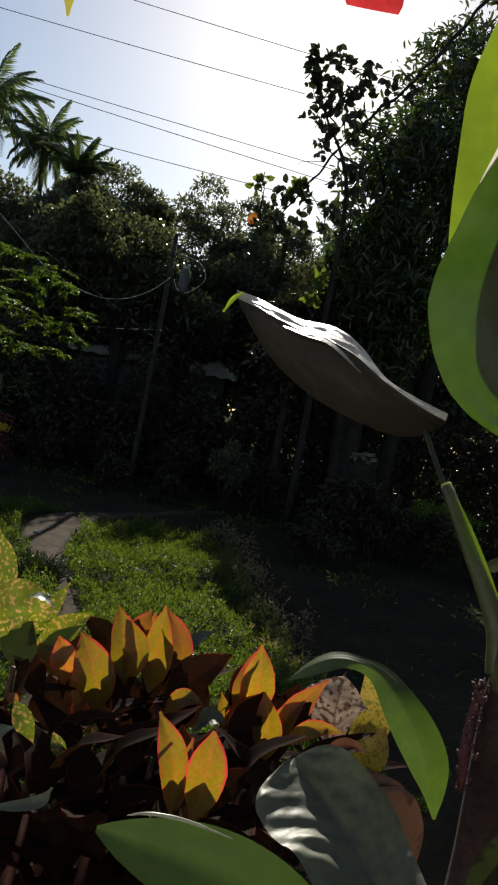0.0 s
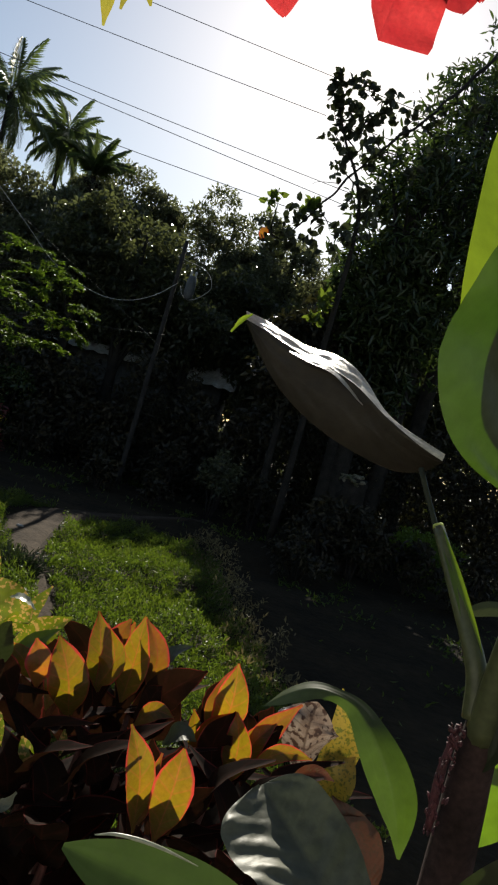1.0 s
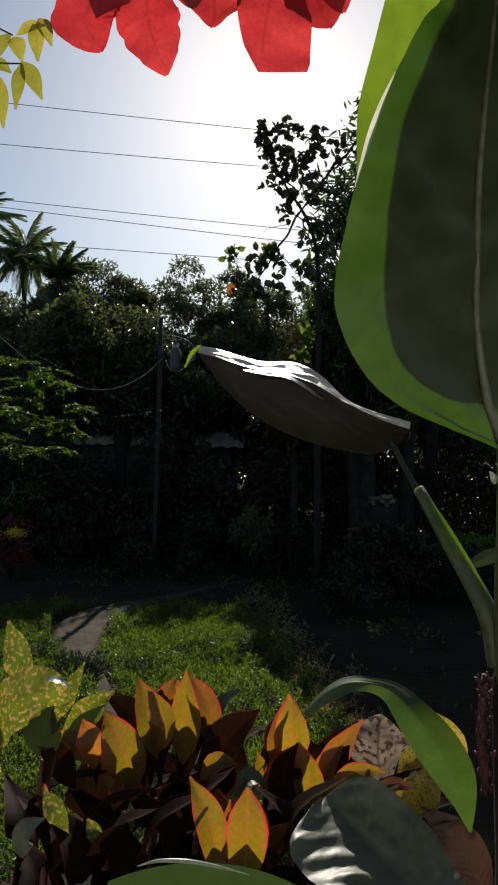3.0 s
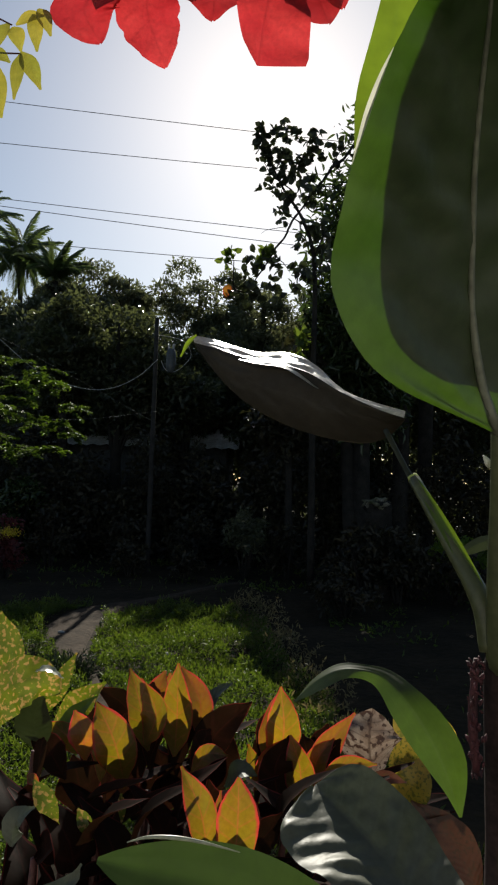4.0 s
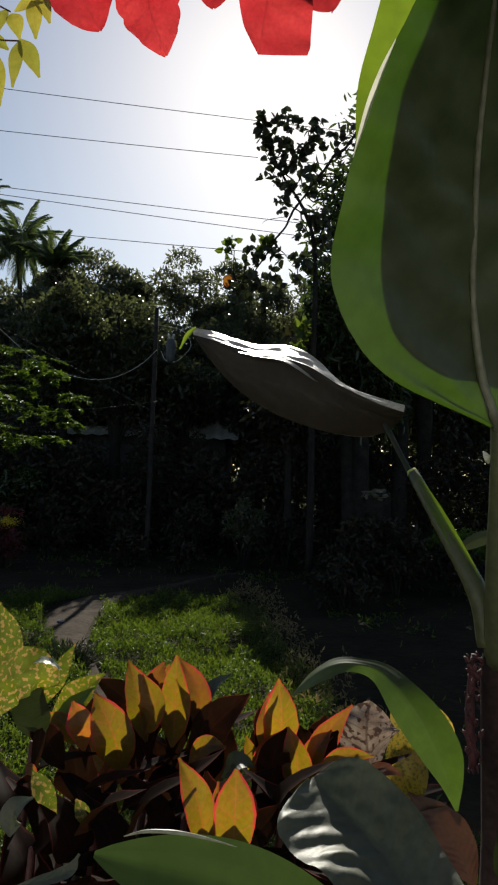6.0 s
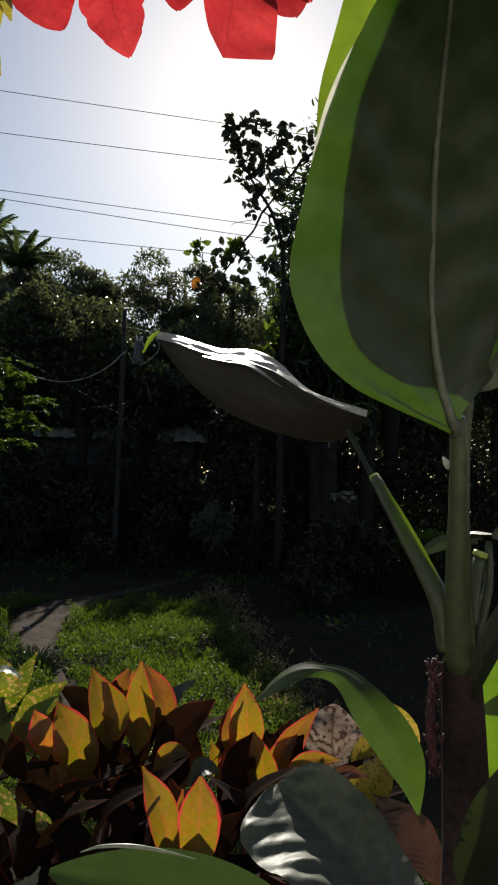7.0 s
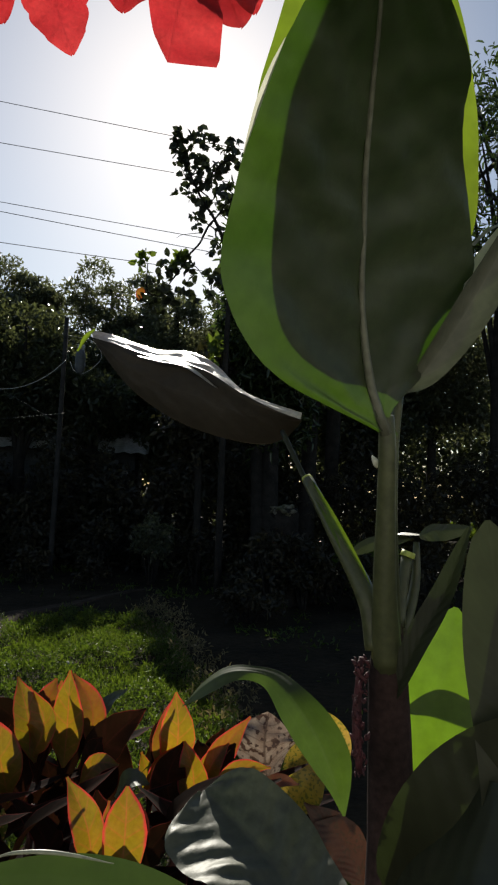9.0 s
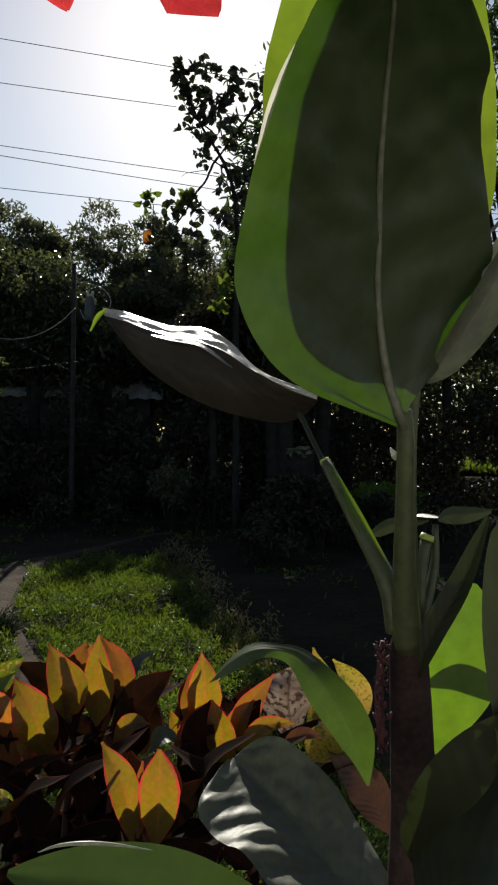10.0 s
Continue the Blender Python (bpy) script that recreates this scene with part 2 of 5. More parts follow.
M_BROAD_GLOSS = blade("glossy_dark_green", (0.06, 0.066, 0.044), (0.12, 0.125, 0.09), (0.04, 0.065, 0.02), (0.05, 0.08, 0.02),
                      rough=0.5, thin=0.12, vein=0.05, patch=22, ribs=8, bump=0.2, spec=0.42)
M_BROAD_MID = blade("broad_mid_green", (0.07, 0.11, 0.03), (0.09, 0.14, 0.035), (0.11, 0.22, 0.006), (0.15, 0.27, 0.008),
                     rough=0.4, thin=0.5, vein=0.08, patch=14, ribs=6, bump=0.12)
M_SHADE = blade("broad_green_shaded", (0.03, 0.034, 0.02), (0.044, 0.048, 0.027), (0.02, 0.03, 0.006), (0.025, 0.04, 0.008),
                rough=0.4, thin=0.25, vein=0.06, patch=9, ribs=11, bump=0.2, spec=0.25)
M_RIM_GLINT = blade("thin_edge_glint", (0.45, 0.45, 0.38), (0.55, 0.54, 0.46), (0.7, 0.68, 0.55), (0.8, 0.76, 0.65), rough=0.4, thin=0.6, vein=0.0, bump=0.05)
M_YOUNG = blade("young_green", (0.05, 0.06, 0.03), (0.075, 0.085, 0.045), (0.016, 0.026, 0.004), (0.02, 0.032, 0.004),
                rough=0.42, thin=0.3, vein=0.08, patch=20, ribs=6, bump=0.15, spec=0.4)
M_RED = blade("red_bract", (0.3, 0.022, 0.026), (0.36, 0.034, 0.035), (0.42, 0.02, 0.026), (0.5, 0.038, 0.04),
              rough=0.5, thin=0.55, vein=0.18, patch=25, ribs=6, bump=0.3)
M_YELGREEN = blade("yellow_green_leaflet", (0.14, 0.15, 0.03), (0.2, 0.19, 0.04), (0.3, 0.3, 0.03), (0.42, 0.34, 0.04), rough=0.4, thin=0.5)
M_PETIOLE = surface("petiole", (0.045, 0.054, 0.022), (0.08, 0.088, 0.04), 25.0, 0.4, 0.15, 0.001)
M_CUT = surface("cut_petiole", (0.35, 0.42, 0.08), (0.5, 0.55, 0.14), 40.0, 0.5, 0.1, 0.001)
M_STEM = surface("dark_stem", (0.022, 0.015, 0.013), (0.055, 0.034, 0.03), 30.0, 0.9, 0.5, 0.002)
M_SPIKE = surface("dried_flower", (0.032, 0.01, 0.011), (0.085, 0.02, 0.024), 120.0, 0.7, 0.3, 0.001)
M_EDGE_GLARE = surface("leaf_edge_glare", (0.2, 0.21, 0.14), (0.32, 0.33, 0.24), 40.0, 0.35, 0.05, 0.0005)
M_BUD = surface("pale_bud", (0.42, 0.42, 0.3), (0.6, 0.6, 0.48), 60.0, 0.4, 0.1, 0.0005)
M_DRY_GLARE = surface("dry_leaf_fold_glare", (0.3, 0.27, 0.22), (0.5, 0.46, 0.39), 45.0, 0.36, 0.25, 0.0012)
M_TWIG = surface("red_twig", (0.05, 0.018, 0.014), (0.11, 0.035, 0.028), 40.0, 0.6, 0.2, 0.001)
M_MIDRIB = surface("midrib", (0.11, 0.115, 0.08), (0.16, 0.165, 0.115), 30.0, 0.45, 0.1, 0.001)
M_PLASTER = surface("bounce_wall_plaster", (0.4, 0.395, 0.385), (0.54, 0.535, 0.52), 1.5, 0.9, 0.2, 0.01)
M_WEED = foliage("weed_leaves", (0.018, 0.033, 0.008), (0.07, 0.1, 0.022), (0.14, 0.22, 0.016), 0.45, 0.46, 0.35)


# ---- building blocks ----
def obj(name, bm, material, parent=None, smooth=True):
    me = bpy.data.meshes.new(name)
    bm.normal_update()
    bm.to_mesh(me)
    bm.free()
    me.materials.append(material)
    if smooth:
        me.polygons.foreach_set("use_smooth", [True] * len(me.polygons))
    ob = new(name, me)
    ob.parent = parent
    return ob


def part(name, bm, material, parent, label=""):
    return tagged(obj(name, bm, material, parent), label)


def thing(name, at, label, category, group="", kind=""):
    ob = new(name)
    ob.location = at
    ob.empty_display_size = 0.1
    bpy.context.view_layer.update()
    return tagged(ob, label, category, group, kind)


def local(parent, p):
    q = Vector(p)
    while parent:
        q, parent = q - parent.location, parent.parent
    return q


def raw_mesh(name, verts, faces, material, parent=None, smooth=True):
    """A mesh from numpy arrays, all faces with the same number of corners."""
    verts, faces = np.asarray(verts, np.float32), np.asarray(faces, np.int32)
    me = bpy.data.meshes.new(name)
    me.vertices.add(len(verts))
    me.vertices.foreach_set("co", verts.ravel())
    k = faces.shape[1]
    me.loops.add(faces.size)
    me.loops.foreach_set("vertex_index", faces.ravel())
    me.polygons.add(len(faces))
    me.polygons.foreach_set("loop_start", np.arange(0, faces.size, k, dtype=np.int32))
    me.polygons.foreach_set("loop_total", np.full(len(faces), k, np.int32))
    if smooth:
        me.polygons.foreach_set("use_smooth", np.ones(len(faces), bool))
    me.update(calc_edges=True)
    me.materials.append(material)
    ob = new(name, me)
    ob.parent = parent
    return ob


def bez(points, n):
    """A smooth curve through the control points (Catmull-Rom), n + 1 places."""
    p = [Vector(q) for q in points]
    if len(p) == 2:
        return [p[0].lerp(p[1], i / n) for i in range(n + 1)]
    p = [2 * p[0] - p[1], *p, 2 * p[-1] - p[-2]]
    out = []
    for i in range(n + 1):
        s = i / n * (len(p) - 3)
        k = min(int(s), len(p) - 4)
        t = s - k
        a, b, c, d = p[k:k + 4]
        out.append(0.5 * (2 * b + (c - a) * t + (2 * a - 5 * b + 4 * c - d) * t * t + (3 * b - a - 3 * c + d) * t ** 3))
    return out


def tube(bm, points, radii, sides=8, n=12, rough=0.0):
    """A tapered tube along a smooth curve through points; closed ends."""
    line = bez(points, n)
    rad = np.interp(np.linspace(0, 1, n + 1), np.linspace(0, 1, len(radii)), radii)
    rings, side = [], None
    for i, p in enumerate(line):
        d = (line[min(i + 1, n)] - line[max(i - 1, 0)]).normalized()
        side = (side - side.dot(d) * d if side else d.orthogonal()).normalized()
        up = d.cross(side)
        ring = []
        for k in range(sides):
            a = 2 * math.pi * k / sides
            r = float(rad[i]) * (1 + rough * noise.noise(p * 9 + Vector((k * 3.1, 0, 0))))
            ring.append(bm.verts.new(p + r * (math.cos(a) * side + math.sin(a) * up)))
        rings.append(ring)
    for a, b in zip(rings, rings[1:]):
        for k in range(sides):
            bm.faces.new((a[k], a[(k + 1) % sides], b[(k + 1) % sides], b[k]))
    bm.faces.new(rings[0][::-1])
    bm.faces.new(rings[-1])
    return line


def leaf_shape(bm, points, width, face, fold=0.15, curl=0.0, ripple=0.0, waves=5.0, belly=0.45, sharp=1.0, nu=18, nv=10, twist=0.0, seed=0.0, quilt=0.0, lobes=9.0, face2=None, roll=2, jag=0.0, crinkle=0.0, outline=None, bend=0.0, lift=0.0, across=None):
    """A broad leaf along the curve through points; face: the way its upper side looks; fold: how far the halves rise;
    belly: where it is widest; curl: how far its edges roll over; quilt: puckers between side veins."""
    uvl = bm.loops.layers.uv.verify()
    line = bez(points, nu)
    length = sum((b - a).length for a, b in zip(line, line[1:]))
    grid = []
    k = math.log(0.5) / math.log(belly)
    for i, p in enumerate(line):
        u = i / nu
        d = (line[min(i + 1, nu)] - line[max(i - 1, 0)]).normalized()
        nrm = Vector(face).lerp(Vector(face2), min(1.0, max(0.0, 1.6 * u - 0.3))) if face2 else Vector(face)
        nrm = (nrm - nrm.dot(d) * d).normalized()
        side = d.cross(nrm)
        if across:
            side = Vector(across).normalized()
            nrm = side.cross(d).normalized()
        if twist:
            q = Matrix.Rotation(twist * (u - 0.5), 3, d)
            nrm, side = q @ nrm, q @ side
        w = 0.5 * width * max(0.0, math.sin(math.pi * min(max(u, 0.0), 1.0) ** k)) ** sharp
        if jag:
            w *= 1 + jag * (noise.noise(Vector((u * 11, seed * 3.7, 2.2))) + 0.5 * noise.noise(Vector((u * 26, seed, 9.1))))
        w = max(w, 0.0012)
        halves = (w, w)
        if outline:
            ou, ol, orr = zip(*outline)
            near = [min(1.0, max(0.0, u + q * 0.022 * math.sin(math.pi * u) ** 0.5)) for q in (-2, -1, 0, 1, 2)]
            halves = tuple(width * float(np.mean(np.interp(near, ou, o_))) for o_ in (ol, orr))
        row = []
        for j in range(nv + 1):
            v = 2 * j / nv - 1
            w = halves[0] if v < 0 else halves[1]
            ang = fold * 1.4 + curl * abs(v) ** roll
            x = v * w * math.cos(ang * 0.6)
            z = abs(v) * w * math.sin(ang)
            z += ripple * width * abs(v) ** 1.5 * (math.sin(waves * 6.28 * u + (1.3 if v > 0 else 0) + seed) + 0.5 * noise.noise(Vector((u * 4, v, seed))))
            z += lift * max(0.0, -v) * w - bend * max(0.0, v) * w
            if crinkle:
                z += crinkle * width * (noise.noise(Vector((u * 9, v * 3.5, seed))) + 0.5 * noise.noise(Vector((u * 26, v * 6, seed + 4))))
            if quilt:
                warp = 0.05 * noise.noise(Vector((u * 3, v * 1.5, 8.3)))
                z += quilt * (1.0 if v < 0 or not (bend or lift) else 0.25) * width * (1 - v * v) ** 0.5 * abs(v) ** 0.6 * (0.6 + 0.8 * noise.noise(Vector((u * 2.2, v * 2, 1.7)))) * math.sin(3.1416 * lobes * (u - 0.2 * abs(v) + warp)) ** 2
            row.append((bm.verts.new(p + side * x + nrm * z), (u, j / nv)))
        grid.append(row)
    for a, b in zip(grid, grid[1:]):
        for j in range(nv):
            quad = (a[j], a[j + 1], b[j + 1], b[j])
            f = bm.faces.new([q[0] for q in quad])
            for loop, q in zip(f.loops, quad):
                loop[uvl].uv = q[1]
    return length


def leaf(parent, material, points, width, face=(0, -1, 0.35), name="leaf", label="", **kw):
    bm = bmesh.new()
    pts = [Vector(local(parent, p)) for p in points]
    rib, rib_material, rim = kw.pop("rib", 0.0), kw.pop("rib_material", M_MIDRIB), kw.pop("rim", None)
    leaf_shape(bm, pts, width, face, **kw)
    if rim:
        u0, u1, thick = rim
        bm.verts.ensure_lookup_table()
        nu, nv = kw["nu"], kw["nv"]
        edge_line = [bm.verts[i * (nv + 1)].co.copy() for i in range(int(u0 * nu), int(u1 * nu) + 1, 3)]
    blade_ob = part(name, bm, material, parent, label)
    if rim:
        bm = bmesh.new()
        fine = bez(edge_line, 40)
        uvl = bm.loops.layers.uv.verify()
        rows = []
        for i, q in enumerate(fine):
            d = (fine[min(i + 1, 40)] - fine[max(i - 1, 0)]).normalized()
            out = Vector((-0.8, 0.1, 0.3))
            out = (out - out.dot(d) * d).normalized() * thick * (0.15 + math.sin(math.pi * i / 40))
            rows.append([bm.verts.new(q - out * 0.6 + Vector((0, -0.0008, 0))), bm.verts.new(q + out + Vector((0, -0.0003, 0)))])
        for a, b in zip(rows, rows[1:]):
            bm.faces.new((a[0], b[0], b[1], a[1]))
        part("leaf_rim", bm, M_RIM_GLINT, blade_ob, "pale strip for the sun glint on the leaf edge")
    if rib:
        bm = bmesh.new()
        tube(bm, [q + Vector((0, -0.0006, 0)) for q in pts], [rib * 2.4, rib * 1.2, rib, rib * 0.7, rib * 0.2], 6, 16)
        part("midrib", bm, rib_material, blade_ob)
    return blade_ob


def stalk(parent, material, points, radii, name="stem", label="", sides=8, n=12, rough=0.0):
    bm = bmesh.new()
    tube(bm, [local(parent, p) for p in points], radii, sides, n, rough)
    return part(name, bm, material, parent, label)


rng = np.random.default_rng(7)


def unit(v):
    return v / np.maximum(np.linalg.norm(v, axis=1, keepdims=True), 1e-9)


def leaf_cloud(name, pts, size, material, parent=None, up=0.4, slim=0.42, droop=0.2, axis=None, jitter=1.0, oval=False):
    """Many small folded leaves at pts (world or parent space); size: lengths in metres."""
    n = len(pts)
    size = np.broadcast_to(np.asarray(size, float), (n,))[:, None] * rng.uniform(0.65, 1.3, (n, 1))
    a = rng.normal(size=(n, 3)) * jitter
    if axis is not None:
        a = a * 0.45 + axis
    a[:, 2] -= droop
    a = unit(a)
    nrm = rng.normal(size=(n, 3))
    nrm[:, 2] += up * 3
    nrm = unit(nrm - (nrm * a).sum(1, keepdims=True) * a)
    s = np.cross(a, nrm)
    mid = pts + a * size * 0.45
    lift = nrm * size * 0.08
    if oval:
        q1, q2 = pts + a * size * 0.28, pts + a * size * 0.68 - nrm * size * 0.04
        w1, w2 = s * size * slim * 0.46, s * size * slim * 0.42
        v = np.stack([pts, q1 + w1 + lift, q2 + w2 + lift, pts + a * size - nrm * size * 0.14, q2 - w2 + lift, q1 - w1 + lift], 1).reshape(-1, 3)
        k = np.arange(n)[:, None] * 6
        f = np.concatenate([k + [0, 1, 2, 3], k + [0, 3, 4, 5]], 1).reshape(-1, 4)
        return raw_mesh(name, v, f, material, parent, smooth=False)
    v = np.stack([pts, mid + s * size * slim * 0.5 + lift, pts + a * size - nrm * size * 0.1, mid - s * size * slim * 0.5 + lift], 1).reshape(-1, 3)
    k = np.arange(n)[:, None] * 4
    f = np.concatenate([k + [0, 1, 2], k + [0, 2, 3]], 1).reshape(-1, 3)
    return raw_mesh(name, v, f, material, parent, smooth=False)


def crown_points(n, radius, height, lobes, seed, hollow=0.3, low=-1.1):
    """Places for leaves on the lobes of an uneven crown round the origin."""
    r = np.random.default_rng(seed)
    c = unit(r.normal(size=(lobes, 3)))
    c[:, 2] = np.where(c[:, 2] < low, -c[:, 2], c[:, 2])
    c *= np.array([radius, radius, height]) * r.uniform(0.45, 0.82, (lobes, 1))
    size = r.uniform(0.28, 0.5, lobes) * min(radius, height * 1.2)
    which = r.integers(0, lobes, n)
    d = unit(r.normal(size=(n, 3)))
    d[:, 2] = np.where(r.random(n) < 0.6, np.abs(d[:, 2]), d[:, 2])
    rad = size[which, None] * (hollow + (1 - hollow) * r.random((n, 1)) ** 0.5)
    return c[which] + d * rad * np.array([1, 1, 0.8]), c


def tree(at, top, radius, depth, label, material=None, leaves=19000, leaf_size=0.2, lobes=56, seed=1, trunk=0.16, up=0.5, slim=0.42, category="tree", group="", axis=None, name="tree", oval=False):
    """A tapered trunk with limbs and an uneven crown. at: foot; top: height; depth: the crown's height."""
    t = thing(name, at, label, category, group)
    half = depth / 2
    mid = Vector((0, 0, top - half * 0.95))
    pts, lobe = crown_points(leaves, radius, half, lobes, seed)
    r = random.Random(seed)
    bm = bmesh.new()
    lean = Vector((r.uniform(-0.3, 0.3), r.uniform(-0.3, 0.3), 0))
    tube(bm, [(0, 0, -0.1), lean * 0.5 + Vector((0, 0, top * 0.3)), lean + mid, lean + mid + Vector((0, 0, half * 0.7))], [trunk * 1.3, trunk, trunk * 0.7, trunk * 0.15], 9, 14, 0.25)
    stem = part("trunk", bm, M_BARK, t)
    for c in lobe[: min(9, lobes)].tolist():
        bm = bmesh.new()
        a = lean + Vector((0, 0, r.uniform(top * 0.3, mid.z + half * 0.2)))
        e = mid + Vector(c)
        tube(bm, [a, a.lerp(e, 0.5) + Vector((0, 0, 0.15 * radius)), e], [trunk * 0.45, trunk * 0.25, trunk * 0.06], 6, 8, 0.2)
        part("limb", bm, M_BARK, stem)
    leaf_cloud("crown", pts + np.array(mid), leaf_size, material or M_LEAF_DARK, t, up=up, slim=slim, axis=axis, oval=oval)
    return t


def bush(at, radius, height, label, material, leaves=2500, leaf_size=0.1, seed=1, category="bush", group="", name="bush", slim=0.42, up=0.4):
    t = thing(name, at, label, category, group)
    pts, lobe = crown_points(leaves, radius, height * 0.5, 14, seed, 0.3, -0.9)
    pts[:, 2] = np.abs(pts[:, 2] + height * 0.5)
    for c in lobe[:6].tolist():
        bm = bmesh.new()
        tube(bm, [(c[0] * 0.15, c[1] * 0.15, -0.05), (c[0] * 0.5, c[1] * 0.5, height * 0.3), (c[0], c[1], height * 0.5 + c[2] * 0.8)], [0.03, 0.02, 0.006], 5, 6)
        part("branch", bm, M_BARK, t)
    leaf_cloud("foliage", pts, leaf_size, material, t, up=up, slim=slim, oval=True)
    return t


def frond_mesh(length, droop, seed, leaflets=24):
    """One palm frond along +X from the origin, drooping: rachis and leaflets."""
    r = np.random.default_rng(seed)
    s = np.linspace(0.0, 1.0, 12)
    rx, rz = length * s * (1 - 0.15 * droop * s), length * (0.35 * s - (0.35 + 0.45 * droop) * s ** 2)
    v, f = [], []
    for i in range(12):
        w = 0.03 * (1 - s[i]) + 0.006
        v += [(rx[i], -w, rz[i]), (rx[i], 0, rz[i] + w), (rx[i], w, rz[i])]
        if i:
            b = len(v) - 6
            f += [(b, b + 1, b + 4), (b, b + 4, b + 3), (b + 1, b + 2, b + 5), (b + 1, b + 5, b + 4)]
    for i in range(leaflets):
        u = 0.12 + 0.88 * i / leaflets
        x, z = np.interp(u, s, rx), np.interp(u, s, rz)
        long = length * 0.22 * math.sin(math.pi * min(1, 0.25 + 0.72 * u)) + 0.1
        for sg in (-1, 1):
            a = np.array([0.5 + 0.3 * u, sg * 0.55, -0.6 - 0.5 * r.random()])
            a = a / np.linalg.norm(a) * long * r.uniform(0.8, 1.1)
            b = len(v)
            wd = 0.038
            p = np.array([x, 0, z])
            v += [tuple(p), tuple(p + a * 0.5 + [wd, 0, 0.03]), tuple(p + a + [0, 0, -0.12 * long]), tuple(p + a * 0.5 - [wd, 0, -0.01])]
            f += [(b, b + 1, b + 2), (b, b + 2, b + 3)]
    return np.array(v), np.array(f)


def palm(at, top, frond, label, seed=1, count=18, high=-78, low=38):
    t = thing("coconut_palm", at, label, "palm tree", "coconut palms")
    bm = bmesh.new()
    tube(bm, [(0, 0, -0.1), (0.15, 0.1, top * 0.5), (0, 0, top)], [0.2, 0.14, 0.12], 10, 20, 0.1)
    part("trunk", bm, M_BARK, t)
    r = random.Random(seed)
    meshes = []
    for i in range(4):
        o = raw_mesh("frond", *frond_mesh(frond, 0.35 + 0.35 * i, seed * 10 + i, 34), M_PALM, t, smooth=False)
        meshes.append(o.data)
        o.matrix_local = pose(0, 0, top, 0, high + (low - high) * (i + 0.5) / 4, 47 + i * 90)
    for i in range(count - 4):
        o = new("frond", meshes[i % 4])
        o.parent = t
        o.matrix_local = pose(0, 0, top, r.uniform(-20, 20), high + (low - high) * (i + 0.5) / (count - 4) + r.uniform(-6, 6), i * 137.5 + r.uniform(-15, 15))
    for i in range(5):
        bm = bmesh.new()
        bmesh.ops.create_icosphere(bm, subdivisions=1, radius=0.13)
        o = part("coconut", bm, M_BARK, t)
        o.location = (0.22 * math.cos(i * 1.3), 0.22 * math.sin(i * 1.3), top - 0.25)
    return t


def cable(name, points, radius, material, label, sag=0.0, kind="", category="cable", group="", n=24):
    pts = [Vector(p) for p in points]
    if sag and len(pts) == 2:
        pts = [pts[0], (pts[0] * 3 + pts[1]) / 4 - Vector((0, 0, sag * 0.75)), (pts[0] + pts[1]) / 2 - Vector((0, 0, sag)), (pts[0] + 3 * pts[1]) / 4 - Vector((0, 0, sag * 0.75)), pts[1]]
    bm = bmesh.new()
    tube(bm, pts, [radius, radius], 6, n)
    return tagged(obj(name, bm, material), label, category, group, kind)


# ---- ground ----
def hill(x, y):
    return 0.05 * noise.noise(Vector((x * 0.6, y * 0.6, 0))) + 0.02 * noise.noise(Vector((x * 2.1, y * 2.1, 3)))


def ground_sheet():
    xs = np.unique(np.concatenate([np.linspace(-400, -14, 20), np.linspace(-14, 14, 113), np.linspace(14, 400, 20)]))
    ys = np.unique(np.concatenate([np.linspace(-80, -2, 8), np.linspace(-2, 32, 137), np.linspace(32, 600, 24)]))
    v = [(x, y, hill(x, y)) for y in ys for x in xs]
    nx = len(xs)
    k = np.arange(len(ys) - 1)[:, None] * nx + np.arange(nx - 1)[None]
    k = k.ravel()[:, None]
    raw = raw_mesh("ground", v, np.concatenate([k, k + 1, k + 1 + nx, k + nx], 1), M_GROUND)
    tagged(raw, "dark soil and thin grass of a shaded garden", "ground", kind="structure")


ground_sheet()

# the trodden path: its middle line and half width, from the near end to the far end
PATH_LINE = [(-0.9, 4.2, 0.14), (-1.35, 6.35, 0.08), (-1.5, 6.65, 0.12), (-1.75, 7.17, 0.15), (-2.0, 7.67, 0.19), (-2.25, 8.25, 0.25), (-2.42, 8.81, 0.32), (-2.57, 9.47, 0.4), (-2.5, 10.3, 0.4), (-2.0, 11.4, 0.2), (-1.2, 12.6, 0.12), (-0.3, 14.0, 0.08)]


def path_mid(y):
    ys = [p[1] for p in PATH_LINE]
    return np.interp(y, ys, [p[0] for p in PATH_LINE]), np.interp(y, ys, [p[2] for p in PATH_LINE])


def path_sheet():
    bm = bmesh.new()
    rows = []
    for i in range(107):
        y = 4.2 + i * 0.092
        x, h = path_mid(y)
        l = x - h * (1 + 0.25 * noise.noise(Vector((y * 1.7, 0, 5))))
        r = x + h * (1 + 0.25 * noise.noise(Vector((y * 1.7, 9, 5))))
        row = []
        for j in range(9):
            xx = l + (r - l) * j / 8
            lift = 0.03 if 0 < j < 8 else -0.03
            row.append(bm.verts.new((xx, y, hill(xx, y) + lift + 0.012 * noise.noise(Vector((xx * 5, y * 5, 1))))))
        rows.append(row)
    for a, b in zip(rows, rows[1:]):
        for j in range(8):
            bm.faces.new((a[j], a[j + 1], b[j + 1], b[j]))
    tagged(obj("path", bm, M_PATH), "grey-brown trodden earth path through the lawn", "path", kind="structure")


path_sheet()


def off_path(p, margin=0.0):
    ys = [q[1] for q in PATH_LINE]
    mid = np.interp(p[:, 1], ys, [q[0] for q in PATH_LINE])
    half = np.interp(p[:, 1], ys, [q[2] for q in PATH_LINE])
    return np.abs(p[:, 0] - mid) > half + margin


